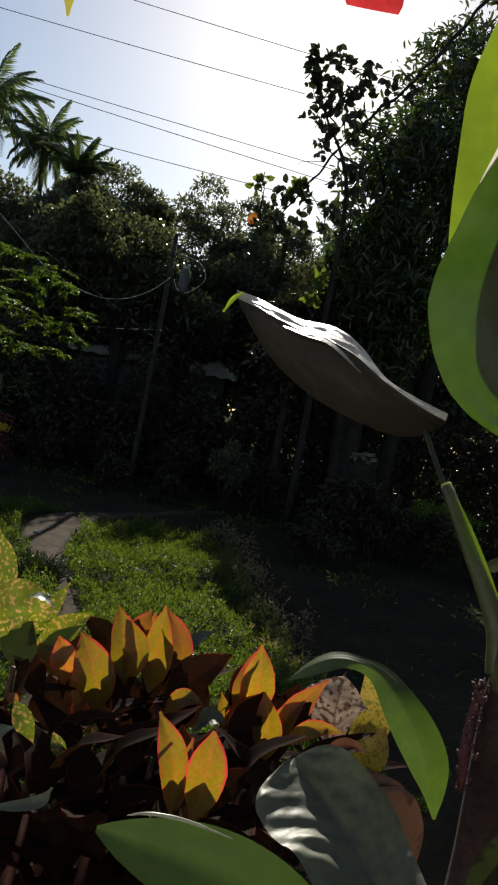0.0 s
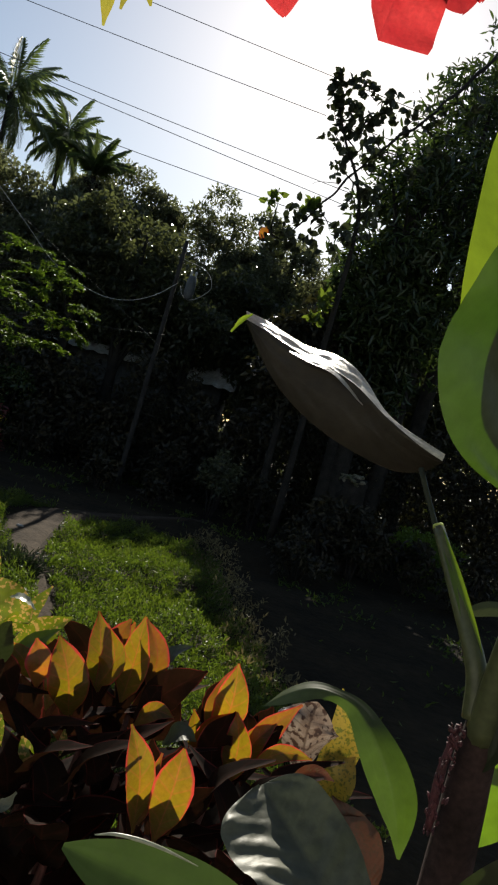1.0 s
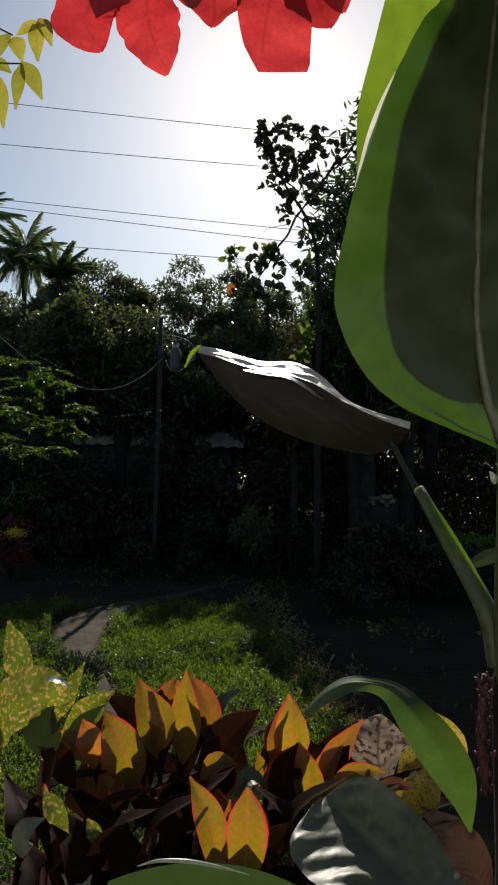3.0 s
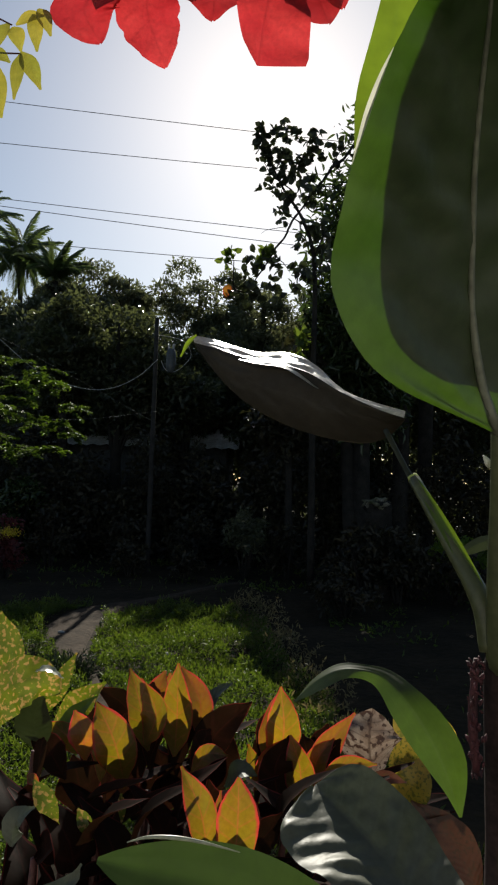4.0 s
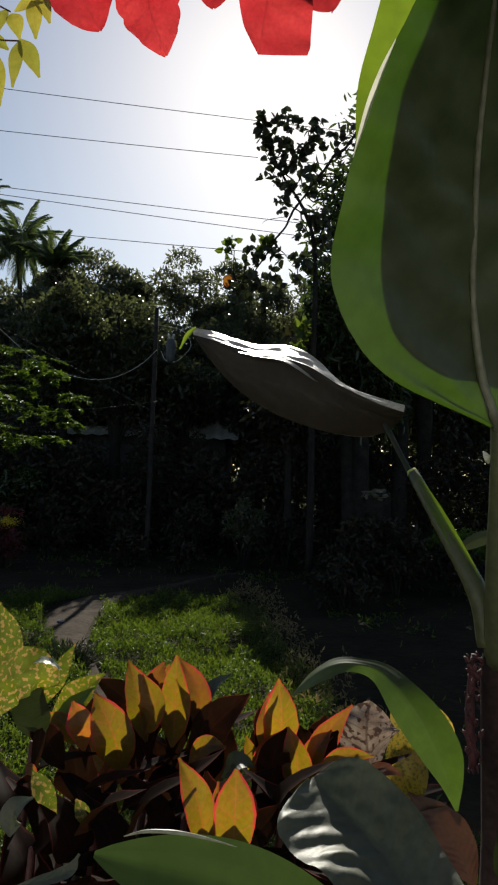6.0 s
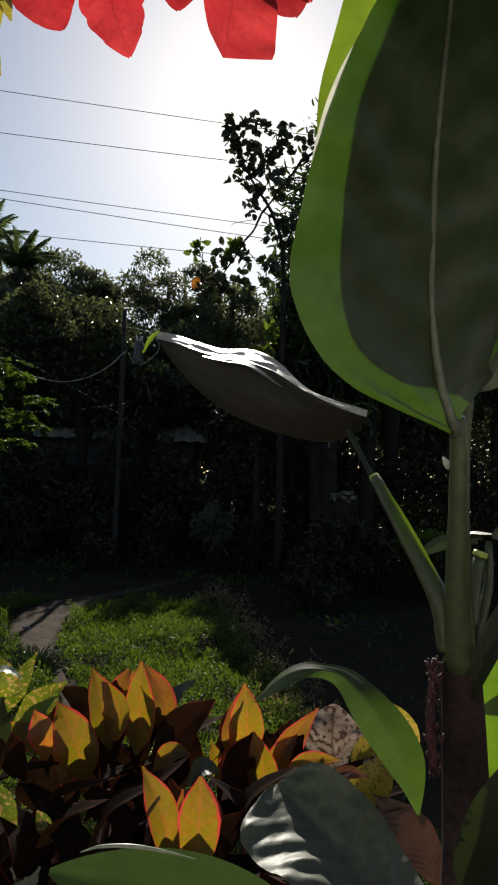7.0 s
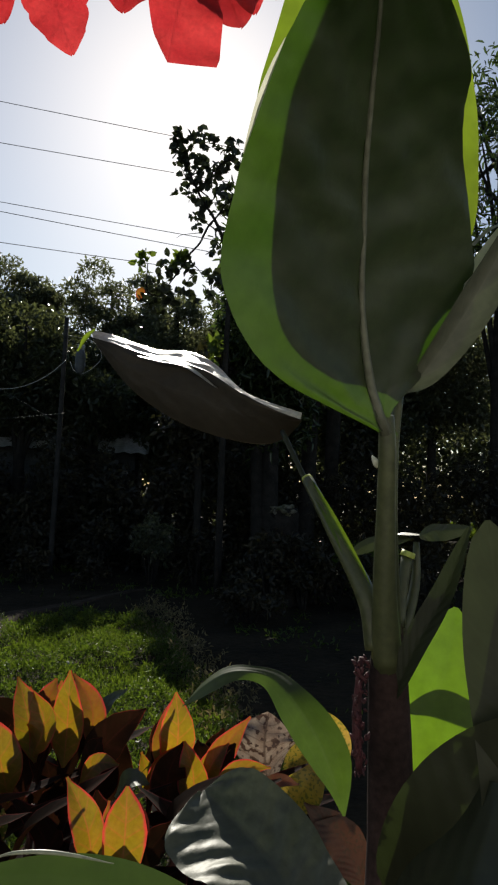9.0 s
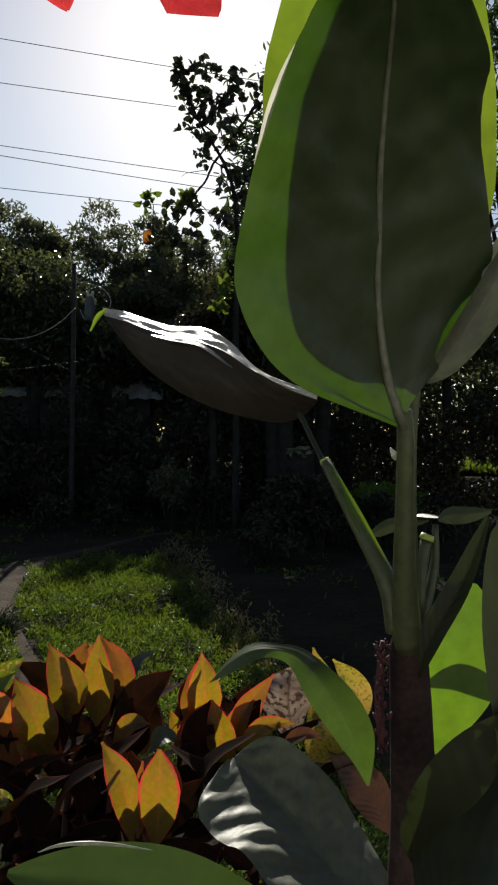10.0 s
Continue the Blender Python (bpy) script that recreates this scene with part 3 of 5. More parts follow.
def clumpy(n, x0, x1, y0, y1, seed, near=1.0):
    """Scattered ground places that gather in clumps."""
    r = np.random.default_rng(seed)
    c = np.stack([r.uniform(x0, x1, n // 30), r.uniform(y0, y1, n // 30)], 1)
    p = c[r.integers(0, len(c), n)] + r.normal(size=(n, 2)) * 0.12 * near
    free = np.stack([r.uniform(x0, x1, n // 2), r.uniform(y0, y1, n // 2)], 1)
    p = np.concatenate([p, free])
    p = p[(p[:, 0] > x0) & (p[:, 0] < x1) & (p[:, 1] > y0) & (p[:, 1] < y1)]
    return np.column_stack([p, [hill(x, y) for x, y in p]])


def lawn(name, n, x0, x1, y0, y1, seed, size, material, label, tall=1.0):
    p = clumpy(n, x0, x1, y0, y1, seed)
    p = p[off_path(p, 0.03)]
    p[:, 2] += np.random.default_rng(seed + 1).random(len(p)) ** 2 * 0.12 * tall
    ax = np.zeros((len(p), 3))
    ax[:, 2] = 0.9 * tall
    return tagged(leaf_cloud(name, p, size, material, axis=ax, up=0.0, slim=0.35, droop=0.0, jitter=1.6), label, "grass", kind="stuff")


def mound(x, y):
    """How high the weeds stand, in metres."""
    h = noise.noise(Vector((x * 0.9, y * 0.8, 7))) * 0.4 + noise.noise(Vector((x * 2.7, y * 2.3, 2))) * 0.4
    h += noise.noise(Vector((x * 6.5, y * 5.5, 4))) * 0.3
    return max(0.0, h + 0.1) * 0.58


def in_lawn(x, y):
    """The open patch of weeds: its edge towards the trees and the far shade is ragged."""
    rag = 0.35 * noise.noise(Vector((x * 1.3, y * 1.1, 21))) + 0.2 * noise.noise(Vector((x * 4, y * 4, 5)))
    return x < 0.8 - 0.19 * (y - 6.0) + rag and y < 10.9 + rag - 0.12 * abs(x + 1)


def weeds(name, n, x0, x1, y0, y1, seed, size, material, label, slim, upright, high=1.0, keep=None):
    r = np.random.default_rng(seed)
    p = np.column_stack([r.uniform(x0, x1, n), r.uniform(y0, y1, n)])
    p = p[off_path(p, 0.02)]
    if keep:
        p = p[[keep(x, y) for x, y in p]]
    top = np.array([mound(x, y) for x, y in p]) * high + 0.03
    z = np.array([hill(x, y) for x, y in p]) + top * r.random(len(p)) ** 0.6
    ax = np.zeros((len(p), 3))
    ax[:, 2] = upright
    return tagged(leaf_cloud(name, np.column_stack([p, z]), size, material, axis=ax, up=0.25, slim=slim, droop=0.0, jitter=1.8, oval=slim > 0.3), label, "grass", kind="stuff")


weeds("lawn_weeds", 300000, -6.0, 1.6, 1.6, 11.4, 11, 0.031, M_WEED, "small-leaved green weeds of the sunlit lawn", 0.42, 0.5, 1.0, lambda x, y: in_lawn(x, y) and noise.noise(Vector((x * 1.9, y * 1.5, 6))) > -0.58)
weeds("lawn_grass", 45000, -5.5, 1.6, 1.6, 11.4, 12, 0.075, M_GRASS, "thin bright green grass blades on the lawn", 0.12, 1.2, 1.1, lambda x, y: in_lawn(x, y) and noise.noise(Vector((x * 1.9, y * 1.5, 6))) > -0.58)
weeds("dry_weeds", 9000, -0.6, 1.5, 5.6, 11.8, 15, 0.06, M_DRYGRASS, "dry brown weeds at the lawn's edge", 0.3, 0.9, 1.6, lambda x, y: abs(x - 0.75 + 0.19 * (y - 6.0)) < 0.3 + 0.2 * noise.noise(Vector((x * 3, y * 2, 4))))
lawn("rough_grass", 3500, -9, 9, 12.4, 24.0, 13, 0.1, M_GRASS, "rough grass under the trees", 0.6)
lawn("shaded_grass", 800, 1.0, 7.5, 4.0, 12.6, 16, 0.08, M_WEED, "sparse low weeds in deep shade", 0.5)
lawn("far_grass", 22000, 11.0, 22.0, 33.0, 48.0, 14, 0.34, M_GRASS, "sunlit grass of a far clearing", 1.0)

# ---- unseen wall behind the eye to bounce light, and a beam for the branches ----
def unseen_surround():
    for nm, size, lab in (("wall_south", (-6.0, 6.0, -1.9, -1.7, -0.1, 3.42), "unseen plain pale wall added to bounce sunlight"),
                          ("porch_beam", (-6.0, 6.0, 0.80, 0.94, 3.3, 3.42), "unseen wooden beam added to hold the hanging branches"),
                          ("porch_post", (-5.98, -5.84, 0.80, 0.94, -0.1, 3.3), "unseen wooden post added under the beam"),
                          ("porch_post", (5.84, 5.98, 0.80, 0.94, -0.1, 3.3), "unseen wooden post added under the beam")):
        bm = bmesh.new()
        x0, x1, y0, y1, z0, z1 = size
        m = Matrix.Translation(((x0 + x1) / 2, (y0 + y1) / 2, (z0 + z1) / 2)) @ Matrix.Diagonal((x1 - x0, y1 - y0, z1 - z0, 1))
        bmesh.ops.create_cube(bm, size=1, matrix=m)
        tagged(obj(nm, bm, M_PLASTER if "wall" in nm else M_POLE, smooth=False), lab, nm.split("_")[0 if "wall" in nm else 1], kind="structure")


unseen_surround()

# ---- woods and house ----
TALL = "leafy dark green tree with a rounded crown"


def tree_at(p, radius, depth, seed, **kw):
    return tree((p[0], p[1], 0), p[2], radius, depth, kw.pop("label", TALL), seed=seed, group=kw.pop("group", "woodland trees"), **kw)


tree_at((-7.335, 26.000, 10.906), 1.7, 8.5, 21)
tree_at((-6.152, 27.000, 11.045), 1.6, 8.5, 22)
tree_at((-3.341, 27.000, 11.013), 1.9, 8.8, 23)
tree_at((-1.658, 26.000, 10.359), 1.5, 8.0, 24)
tree_at((-8.299, 23.000, 8.771), 1.7, 7.0, 25)
tree_at((-8.819, 27.000, 10.473), 1.6, 8.0, 48)
tree_at((-9.578, 24.000, 8.627), 1.5, 6.5, 49)
tree_at((-12.059, 24.000, 10.029), 2.2, 8.0, 26)
tree_at((-11.796, 24.000, 7.519), 2.0, 7.5, 38)
tree_at((-16.983, 26.000, 10.838), 2.8, 9.5, 27)
tree_at((0.570, 26.000, 9.103), 1.5, 7.5, 28)
tree_at((1.985, 25.000, 9.821), 1.7, 8.0, 29)
tree_at((-6.707, 21.000, 5.510), 1.6, 4.6, 30, material=M_LEAF_MID)
tree_at((-4.440, 22.000, 6.306), 1.7, 4.8, 31, material=M_LEAF_MID)
tree_at((-1.959, 22.000, 7.025), 1.8, 5.2, 32, material=M_LEAF_MID)
tree_at((0.173, 21.000, 6.410), 1.6, 5.2, 33, material=M_LEAF_MID)
tree_at((2.156, 20.000, 6.424), 1.9, 5.5, 34, material=M_LEAF_MID)
tree_at((5.106, 20.000, 7.004), 2.2, 4.8, 35, material=M_LEAF_MID)
tree_at((8.076, 21.000, 8.724), 2.4, 5.6, 36)
tree_at((12.361, 22.000, 10.233), 2.8, 6.6, 37)
tree_at((-4.225, 19.000, 6.9), 1.5, 4.2, 45, material=M_LEAF_MID, leaves=8000)
tree_at((-2.609, 19.500, 5.4), 1.3, 2.6, 46, material=M_LEAF_MID, leaves=6000)
tree_at((-5.768, 19.000, 7.4), 1.6, 4.6, 47, material=M_LEAF_MID, leaves=9000)
tree_at((-0.369, 24.0, 9.547), 1.6, 5.5, 50, leaves=5200, lobes=40)
tree_at((0.55, 15.4, 5.3), 0.95, 3.0, 60, material=M_UNDER, leaves=5500, label="small dark tree added to shade the lawn's edge", trunk=0.08)
BIG = "tall dark tree with long drooping leaves"
BIGKW = dict(label=BIG, material=M_LEAF_BROAD, leaf_size=0.25, slim=0.24, oval=True, trunk=0.18, group="tall garden trees")
tree_at((2.126, 15.500, 10.029), 1.7, 7.0, 41, leaves=4200, **BIGKW)
tree_at((3.123, 16.500, 12.312), 2.2, 9.5, 42, leaves=7000, **BIGKW)
tree_at((1.982, 15.500, 7.441), 1.35, 5.2, 43, leaves=9000, **BIGKW)
tree_at((3.975, 17.5, 14.275), 2.0, 8.0, 61, leaves=4600, **BIGKW)
big = tree_at((8.231, 17.000, 14.719), 2.4, 9.0, 44, leaves=4200, **BIGKW)
for line in (((8.4402, 16.6000, 9.2025), (7.6813, 16.6000, 10.0367), (7.2565, 16.6000, 10.9598)), ((8.5402, 16.8000, 9.7337), (7.9545, 16.8000, 10.7071), (8.0420, 16.8000, 11.9313)), ((7.7572, 16.6000, 9.8951), (7.4553, 16.6000, 10.1399), (7.1554, 16.6000, 10.1218)), ((8.3347, 16.7000, 10.4165), (8.1775, 16.7000, 11.8851), (7.7155, 16.7000, 13.1846)), ((8.0467, 16.8000, 10.5942), (7.6157, 16.8000, 11.4560), (7.3987, 16.8000, 12.3311))):
    stalk(big, M_BARK, line, [0.07, 0.05, 0.025], "limb", n=10, sides=6, rough=0.4)


def house_gap(x):
    """How far the undergrowth is lowered before the house."""
    return np.exp(-(((x - -3.81) / 0.55) ** 4)) + 0.75 * np.exp(-(((x - -2.23) / 0.28) ** 4))


def shade_belt():
    """The dense undergrowth that closes the wood."""
    r = np.random.default_rng(5)
    n = 60000
    p = np.column_stack([r.uniform(-28, 28, n), r.uniform(28, 36, n), np.zeros(n)])
    top = 7.3 + 0.7 * np.sin(p[:, 0] * 0.9) + 0.5 * np.sin(p[:, 0] * 2.3 + 1)
    p[:, 2] = top * r.random(n) ** 0.9
    p = p[~((p[:, 0] > 0.395 * p[:, 1]) & (p[:, 0] < 0.465 * p[:, 1]) & (p[:, 2] < 0.8))]
    tagged(leaf_cloud("far_woods", p, 0.45, M_LEAF_MID, up=0.4), "dark far woods behind the garden trees", "woods", kind="stuff")
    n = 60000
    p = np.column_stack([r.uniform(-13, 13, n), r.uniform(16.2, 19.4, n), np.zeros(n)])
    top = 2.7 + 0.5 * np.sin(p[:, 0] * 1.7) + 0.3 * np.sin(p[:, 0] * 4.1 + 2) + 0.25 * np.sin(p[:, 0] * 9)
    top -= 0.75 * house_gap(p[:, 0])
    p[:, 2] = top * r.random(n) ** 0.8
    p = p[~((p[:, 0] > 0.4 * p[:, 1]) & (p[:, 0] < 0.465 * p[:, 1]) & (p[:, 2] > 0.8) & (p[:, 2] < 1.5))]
    tagged(leaf_cloud("undergrowth", p, 0.17, M_UNDER, up=0.4), "undergrowth coloured dark for the shade below the trees", "undergrowth", kind="stuff")


shade_belt()

PALM = "coconut palm with a crown of drooping fronds"
p = (-13.178, 34.000, 13.300)
palm((p[0], p[1], 0), p[2], 2.4, PALM, 3, 28, -80, 68)
p = (-14.898, 31.000, 13.572)
palm((p[0], p[1], 0), p[2], 3.0, PALM, 4, 26, -78, 60)
p = (-8.297, 25.000, 9.264)
palm((p[0], p[1], 0), p[2], 1.7, "young palm with upright green fronds", 5, 20, -88, -30)


def box(bm, x0, x1, y0, y1, z0, z1):
    m = Matrix.Translation(((x0 + x1) / 2, (y0 + y1) / 2, (z0 + z1) / 2)) @ Matrix.Diagonal((x1 - x0, y1 - y0, z1 - z0, 1))
    return bmesh.ops.create_cube(bm, size=1, matrix=m)["verts"]


def house(at):
    h = thing("house", at, "low house with a grey sheet roof half hidden by trees", "house")
    front = None
    for x0, x1, y0, y1, nm in ((-2.6, 2.6, -0.1, 0.1, "wall"), (-2.6, -2.4, 0.1, 3.8, "wall"), (2.4, 2.6, 0.1, 3.8, "wall"), (-2.6, 2.6, 3.8, 4.0, "wall")):
        bm = bmesh.new()
        box(bm, x0, x1, y0, y1, -0.1, 3.05)
        side = part(nm, bm, M_WALL, h)
        front = side if y0 < 0 else front
    for sy in (0, 1):
        bm = bmesh.new()
        rows = []
        for i in range(61):
            x = -3.0 + 6.0 * i / 60
            z = 0.025 * math.sin(i * 1.57)
            a, b = ((-0.6, 2.95), (1.95, 3.95)) if sy == 0 else ((1.95, 3.95), (4.5, 2.95))
            rows.append([bm.verts.new((x, q[0], q[1] + z)) for q in (a, b)])
        for a, b in zip(rows, rows[1:]):
            bm.faces.new((a[0], b[0], b[1], a[1]))
        bmesh.ops.solidify(bm, geom=bm.faces[:], thickness=0.012)
        part("roof", bm, M_ROOF, h, "grey corrugated roof sheet")
    for x in (-1.5, 1.4):
        bm = bmesh.new()
        box(bm, x - 0.45, x + 0.45, -0.13, -0.1, 1.0, 1.9)
        part("window", bm, M_POLE, front, "dark wooden shutter")
    bm = bmesh.new()
    box(bm, -0.4, 0.45, -0.13, -0.1, 0.02, 2.0)
    part("door", bm, M_POLE, front, "weathered wooden door")


p = (-3.898, 21.000, 3.291)
house((p[0], 20.5, 0))

# utility pole and cables
p = (-2.566, 15.000, 5.606)
pole = thing("utility_pole", (p[0], p[1], 0), "weathered grey utility pole with cable clamps", "pole")
bm = bmesh.new()
tube(bm, [(0, 0, -0.3), (0, 0, p[2])], [0.06, 0.045], 12, 6, 0.05)
part("post", bm, M_POLE, pole)
bm = bmesh.new()
tube(bm, [(-2.197 - p[0], -0.17, 4.363), (-2.197 - p[0], -0.17, 4.888)], [0.06, 0.105, 0.11, 0.11, 0.105, 0.07], 16, 12)
can = part("transformer", bm, M_TANK, pole, "dull grey transformer can")
for dx in (-0.05, 0.05):
    bm = bmesh.new()
    tube(bm, [(-2.197 - p[0] + dx, -0.17, 4.878), (-2.197 - p[0] + dx, -0.17, 4.998)], [0.03, 0.022, 0.03, 0.018], 8, 6)
    part("insulator", bm, M_CABLE, can)
LINE = "thin black overhead power line"
for a, b in (((-11.178, 15.000, 11.090), (9.272, 15.000, 8.960)), ((-11.102, 15.000, 9.990), (9.272, 15.000, 8.360)), ((-11.393, 15.500, 8.990), (9.583, 15.500, 7.010)), ((-11.009, 15.000, 8.670), (9.274, 15.000, 6.420)), ((-11.311, 15.500, 7.830), (9.583, 15.500, 6.540))):
    cable("power_line", (a, b), 0.0075, M_WIRE, LINE, 0.08, group="power lines")
cable("hanging_cable", ((-6.043, 13.000, 5.259), (-5.224, 13.000, 4.613), (-4.613, 13.400, 4.086), (-3.918, 14.000, 3.859), (-3.341, 14.300, 3.917), (-2.847, 14.600, 4.230), (-2.501, 14.850, 4.642)), 0.0065, M_CABLE, "pale twisted service cable hanging slack from the pole")
cable("hanging_cable", ((-2.412, 14.850, 4.619), (-2.309, 14.800, 4.426), (-2.145, 14.800, 4.368), (-1.940, 14.900, 4.516), (-1.776, 15.000, 4.802), (-1.974, 14.980, 5.109), (-2.520, 14.970, 5.219)), 0.0065, M_CABLE, "pale loop of cable behind the pole")
cable("stay_wire", ((-6.265, 13.000, 5.198), (-3.504, 14.500, 3.781), (-2.466, 14.990, 3.233)), 0.0026, M_STAY, "thin straight stay wire")
cable("stay_wire", ((-5.663, 12.000, 3.131), (-4.224, 12.000, 3.034), (-3.412, 13.200, 3.167), (-2.478, 14.990, 3.521)), 0.0026, M_STAY, "thin slack wire between the trees")


# ---- the slender broad-leaved tree before the wood ----
def branch_tree():
    foot = (0.889, 13.000, 1.554)
    t = thing("branch_tree", (foot[0], foot[1], 0), "slender tree with a long bare branch and broad leaves", "tree")
    stalk(t, M_BARK, ((foot[0], foot[1], -0.1), (0.825, 13.000, 3.692), (0.795, 13.000, 6.102), (0.585, 13.000, 7.029), (0.122, 13.000, 7.770), (-0.274, 13.000, 8.583)), [0.075, 0.055, 0.04, 0.034, 0.022, 0.008], "trunk", n=24, rough=0.2)
    stalk(t, M_BARK, ((-0.495, 13.000, 5.672), (-0.270, 13.000, 6.035), (-0.117, 13.000, 6.266), (0.038, 13.000, 6.563), (0.200, 13.000, 6.764), (0.343, 13.000, 7.101), (0.547, 13.000, 7.379), (0.670, 13.100, 7.653), (0.924, 13.100, 7.957), (1.082, 13.200, 8.245), (1.308, 13.300, 8.466), (1.476, 13.400, 8.740), (1.632, 13.500, 8.991), (1.764, 13.600, 9.293), (2.029, 13.800, 9.688), (2.233, 13.900, 10.088), (2.498, 14.000, 10.533), (2.751, 14.200, 11.084), (3.744, 15.000, 12.572)), [0.01, 0.017, 0.02, 0.023, 0.025, 0.027, 0.03, 0.034, 0.038], "bough", "long bare crooked bough", n=72, rough=0.8)
    stalk(t, M_BARK, ((-0.495, 13.000, 5.672), (-0.744, 13.000, 5.765), (-0.765, 13.000, 6.287)), [0.022, 0.015, 0.008], "twig", n=8)
    stalk(t, M_BARK, ((0.224, 13.000, 6.979), (-0.141, 13.000, 6.906), (-0.251, 13.000, 6.831)), [0.008, 0.005, 0.003], "twig", n=6)
    stalk(t, M_BARK, ((0.122, 13.000, 7.770), (0.403, 13.000, 8.233), (0.820, 13.000, 8.680)), [0.02, 0.014, 0.006], "twig", n=8)
    stalk(t, M_BARK, ((0.755, 13.000, 6.310), (0.940, 13.000, 6.802), (1.154, 13.000, 7.193)), [0.02, 0.014, 0.006], "twig", n=8)
    for a, b, c in (((0.320, 13.000, 7.696), (-0.075, 13.000, 7.986), (-0.281, 13.000, 8.309)), ((0.565, 13.000, 7.023), (0.200, 13.000, 7.246), (0.084, 13.000, 7.377)), ((0.791, 13.100, 7.808), (1.098, 13.100, 7.820), (1.399, 13.100, 7.632)), ((1.428, 13.400, 8.637), (1.693, 13.400, 8.510), (1.906, 13.400, 8.178)), ((1.060, 13.200, 8.206), (1.232, 13.200, 8.565), (1.540, 13.200, 8.842)), ((-0.084, 13.000, 6.341), (0.150, 13.000, 6.299), (0.327, 13.000, 6.076)), ((1.749, 13.600, 9.266), (2.073, 13.600, 9.336), (2.364, 13.600, 9.135))):
        stalk(t, M_BARK, (a, b, c), [0.014, 0.009, 0.004], "twig", n=8, sides=6, rough=0.3)
    r = np.random.default_rng(31)
    heap = {}

    def sprays(points, n, spread, material=M_LEAF_BACKLIT):
        c = np.array([tuple(local(t, q)) for q in points])
        heap.setdefault(material, []).append(c[r.integers(0, len(c), n)] + r.normal(size=(n, 3)) * spread)

    sprays(((-0.349, 13.000, 8.834), (-0.208, 13.000, 8.657), (-0.180, 13.000, 8.338), (-0.076, 13.000, 8.804)), 38, 0.1)
    sprays(((0.313, 13.000, 8.719), (0.718, 13.000, 8.727), (0.581, 13.000, 8.448), (0.158, 13.000, 8.871)), 32, 0.1)
    sprays(((0.027, 13.000, 8.016), (0.301, 13.000, 8.204), (0.483, 13.000, 8.147), (-0.105, 13.000, 8.087), (0.155, 13.000, 8.325)), 55, 0.14)
    sprays(((0.442, 13.000, 7.731), (0.036, 13.000, 7.614), (0.257, 13.000, 7.426), (0.200, 13.000, 7.246), (0.714, 13.000, 7.558), (0.391, 13.000, 7.902)), 48, 0.13)
    sprays(((0.697, 13.000, 7.061), (0.859, 13.000, 6.889), (0.599, 13.000, 6.649), (0.928, 13.000, 6.470)), 34, 0.13)
    sprays(((-0.879, 13.000, 6.221), (-0.842, 13.000, 6.396), (-0.246, 13.000, 6.327), (-0.095, 13.000, 6.415)), 30, 0.05, M_LEAF_SUNLIT)
    sprays(((-0.570, 13.000, 5.926), (-0.330, 13.000, 6.237), (-0.114, 13.000, 6.332), (0.195, 13.000, 6.147), (-0.321, 13.000, 5.833)), 45, 0.13)
    sprays(((-0.816, 13.000, 5.634), (-0.276, 13.000, 5.681), (0.597, 13.000, 6.099), (-0.552, 13.000, 5.490), (0.132, 13.000, 5.799)), 60, 0.2)
    sprays(((1.307, 13.400, 8.849), (1.667, 13.400, 8.784), (1.093, 13.400, 8.619), (1.399, 13.100, 7.632), (1.906, 13.400, 8.178), (2.348, 13.600, 9.187)), 40, 0.12)
    sprays(((0.574, 12.800, 4.620), (0.622, 12.800, 4.782), (0.473, 12.800, 4.457)), 30, 0.06, M_LEAF_SUNLIT)
    for material, lots in heap.items():
        at = np.concatenate(lots)
        lead = unit(r.normal(size=(len(at), 3)) + np.array([0, 0, -0.2]))
        fan = unit(np.cross(lead, r.normal(size=(len(at), 3))))
        tagged(leaf_cloud("foliage", np.concatenate([at, at, at]), 0.16, material, t, up=0.1, slim=0.72, droop=0.0, axis=np.concatenate([lead * 1.2, lead + fan * 0.8, lead - fan * 0.8]), jitter=0.25, oval=True), kind="stuff")
    leaf(t, M_CRO_RED, ((-0.844, 13.000, 5.829), (-0.868, 12.950, 5.682), (-0.910, 13.000, 5.541)), 0.17, name="orange_leaf", label="dead orange leaf", nu=6, nv=4)


branch_tree()


def feather_tree(at, tips):
    """Layered sprays of small leaflets on thin boughs."""
    t = thing("feathery_tree", at, "bright green feathery-leaved tree beside the lawn", "tree")
    stalk(t, M_BARK, (Vector(at) - Vector((0, 0, 0.1)), Vector(at) + Vector((0.1, 0, 1.3)), Vector(at) + Vector((-0.1, 0.1, 2.6)), Vector(at) + Vector((0.1, 0, 3.9))), [0.09, 0.07, 0.05, 0.02], "trunk", n=16, rough=0.2)
    r = np.random.default_rng(17)
    q, ax = [], []
    for p, wide in tips:
        p = Vector(p)
        a = Vector((at[0], at[1], max(0.6, p.z - 0.5)))
        stalk(t, M_BARK, (a, a.lerp(p, 0.5) + Vector((0, 0, 0.12)), p), [0.02, 0.012, 0.004], "bough", n=8, sides=5)
        for k in range(8):
            d = np.array([r.uniform(-1, 1), r.uniform(-1, 1), r.uniform(-0.25, 0.1)])
            d /= np.linalg.norm(d)
            o = np.array(tuple(local(t, p))) + r.normal(size=3) * wide * np.array([0.35, 0.35, 0.12])
            ln = wide * r.uniform(0.5, 1.0)
            for s in np.linspace(0, 1, 30):
                c = o + d * ln * s - np.array([0, 0, 0.2 * ln * s * s])
                perp = np.array([-d[1], d[0], 0])
                for sg in (-1, 1):
                    q.append(c)
                    ax.append(perp * sg * 1.4 + d * 0.5)
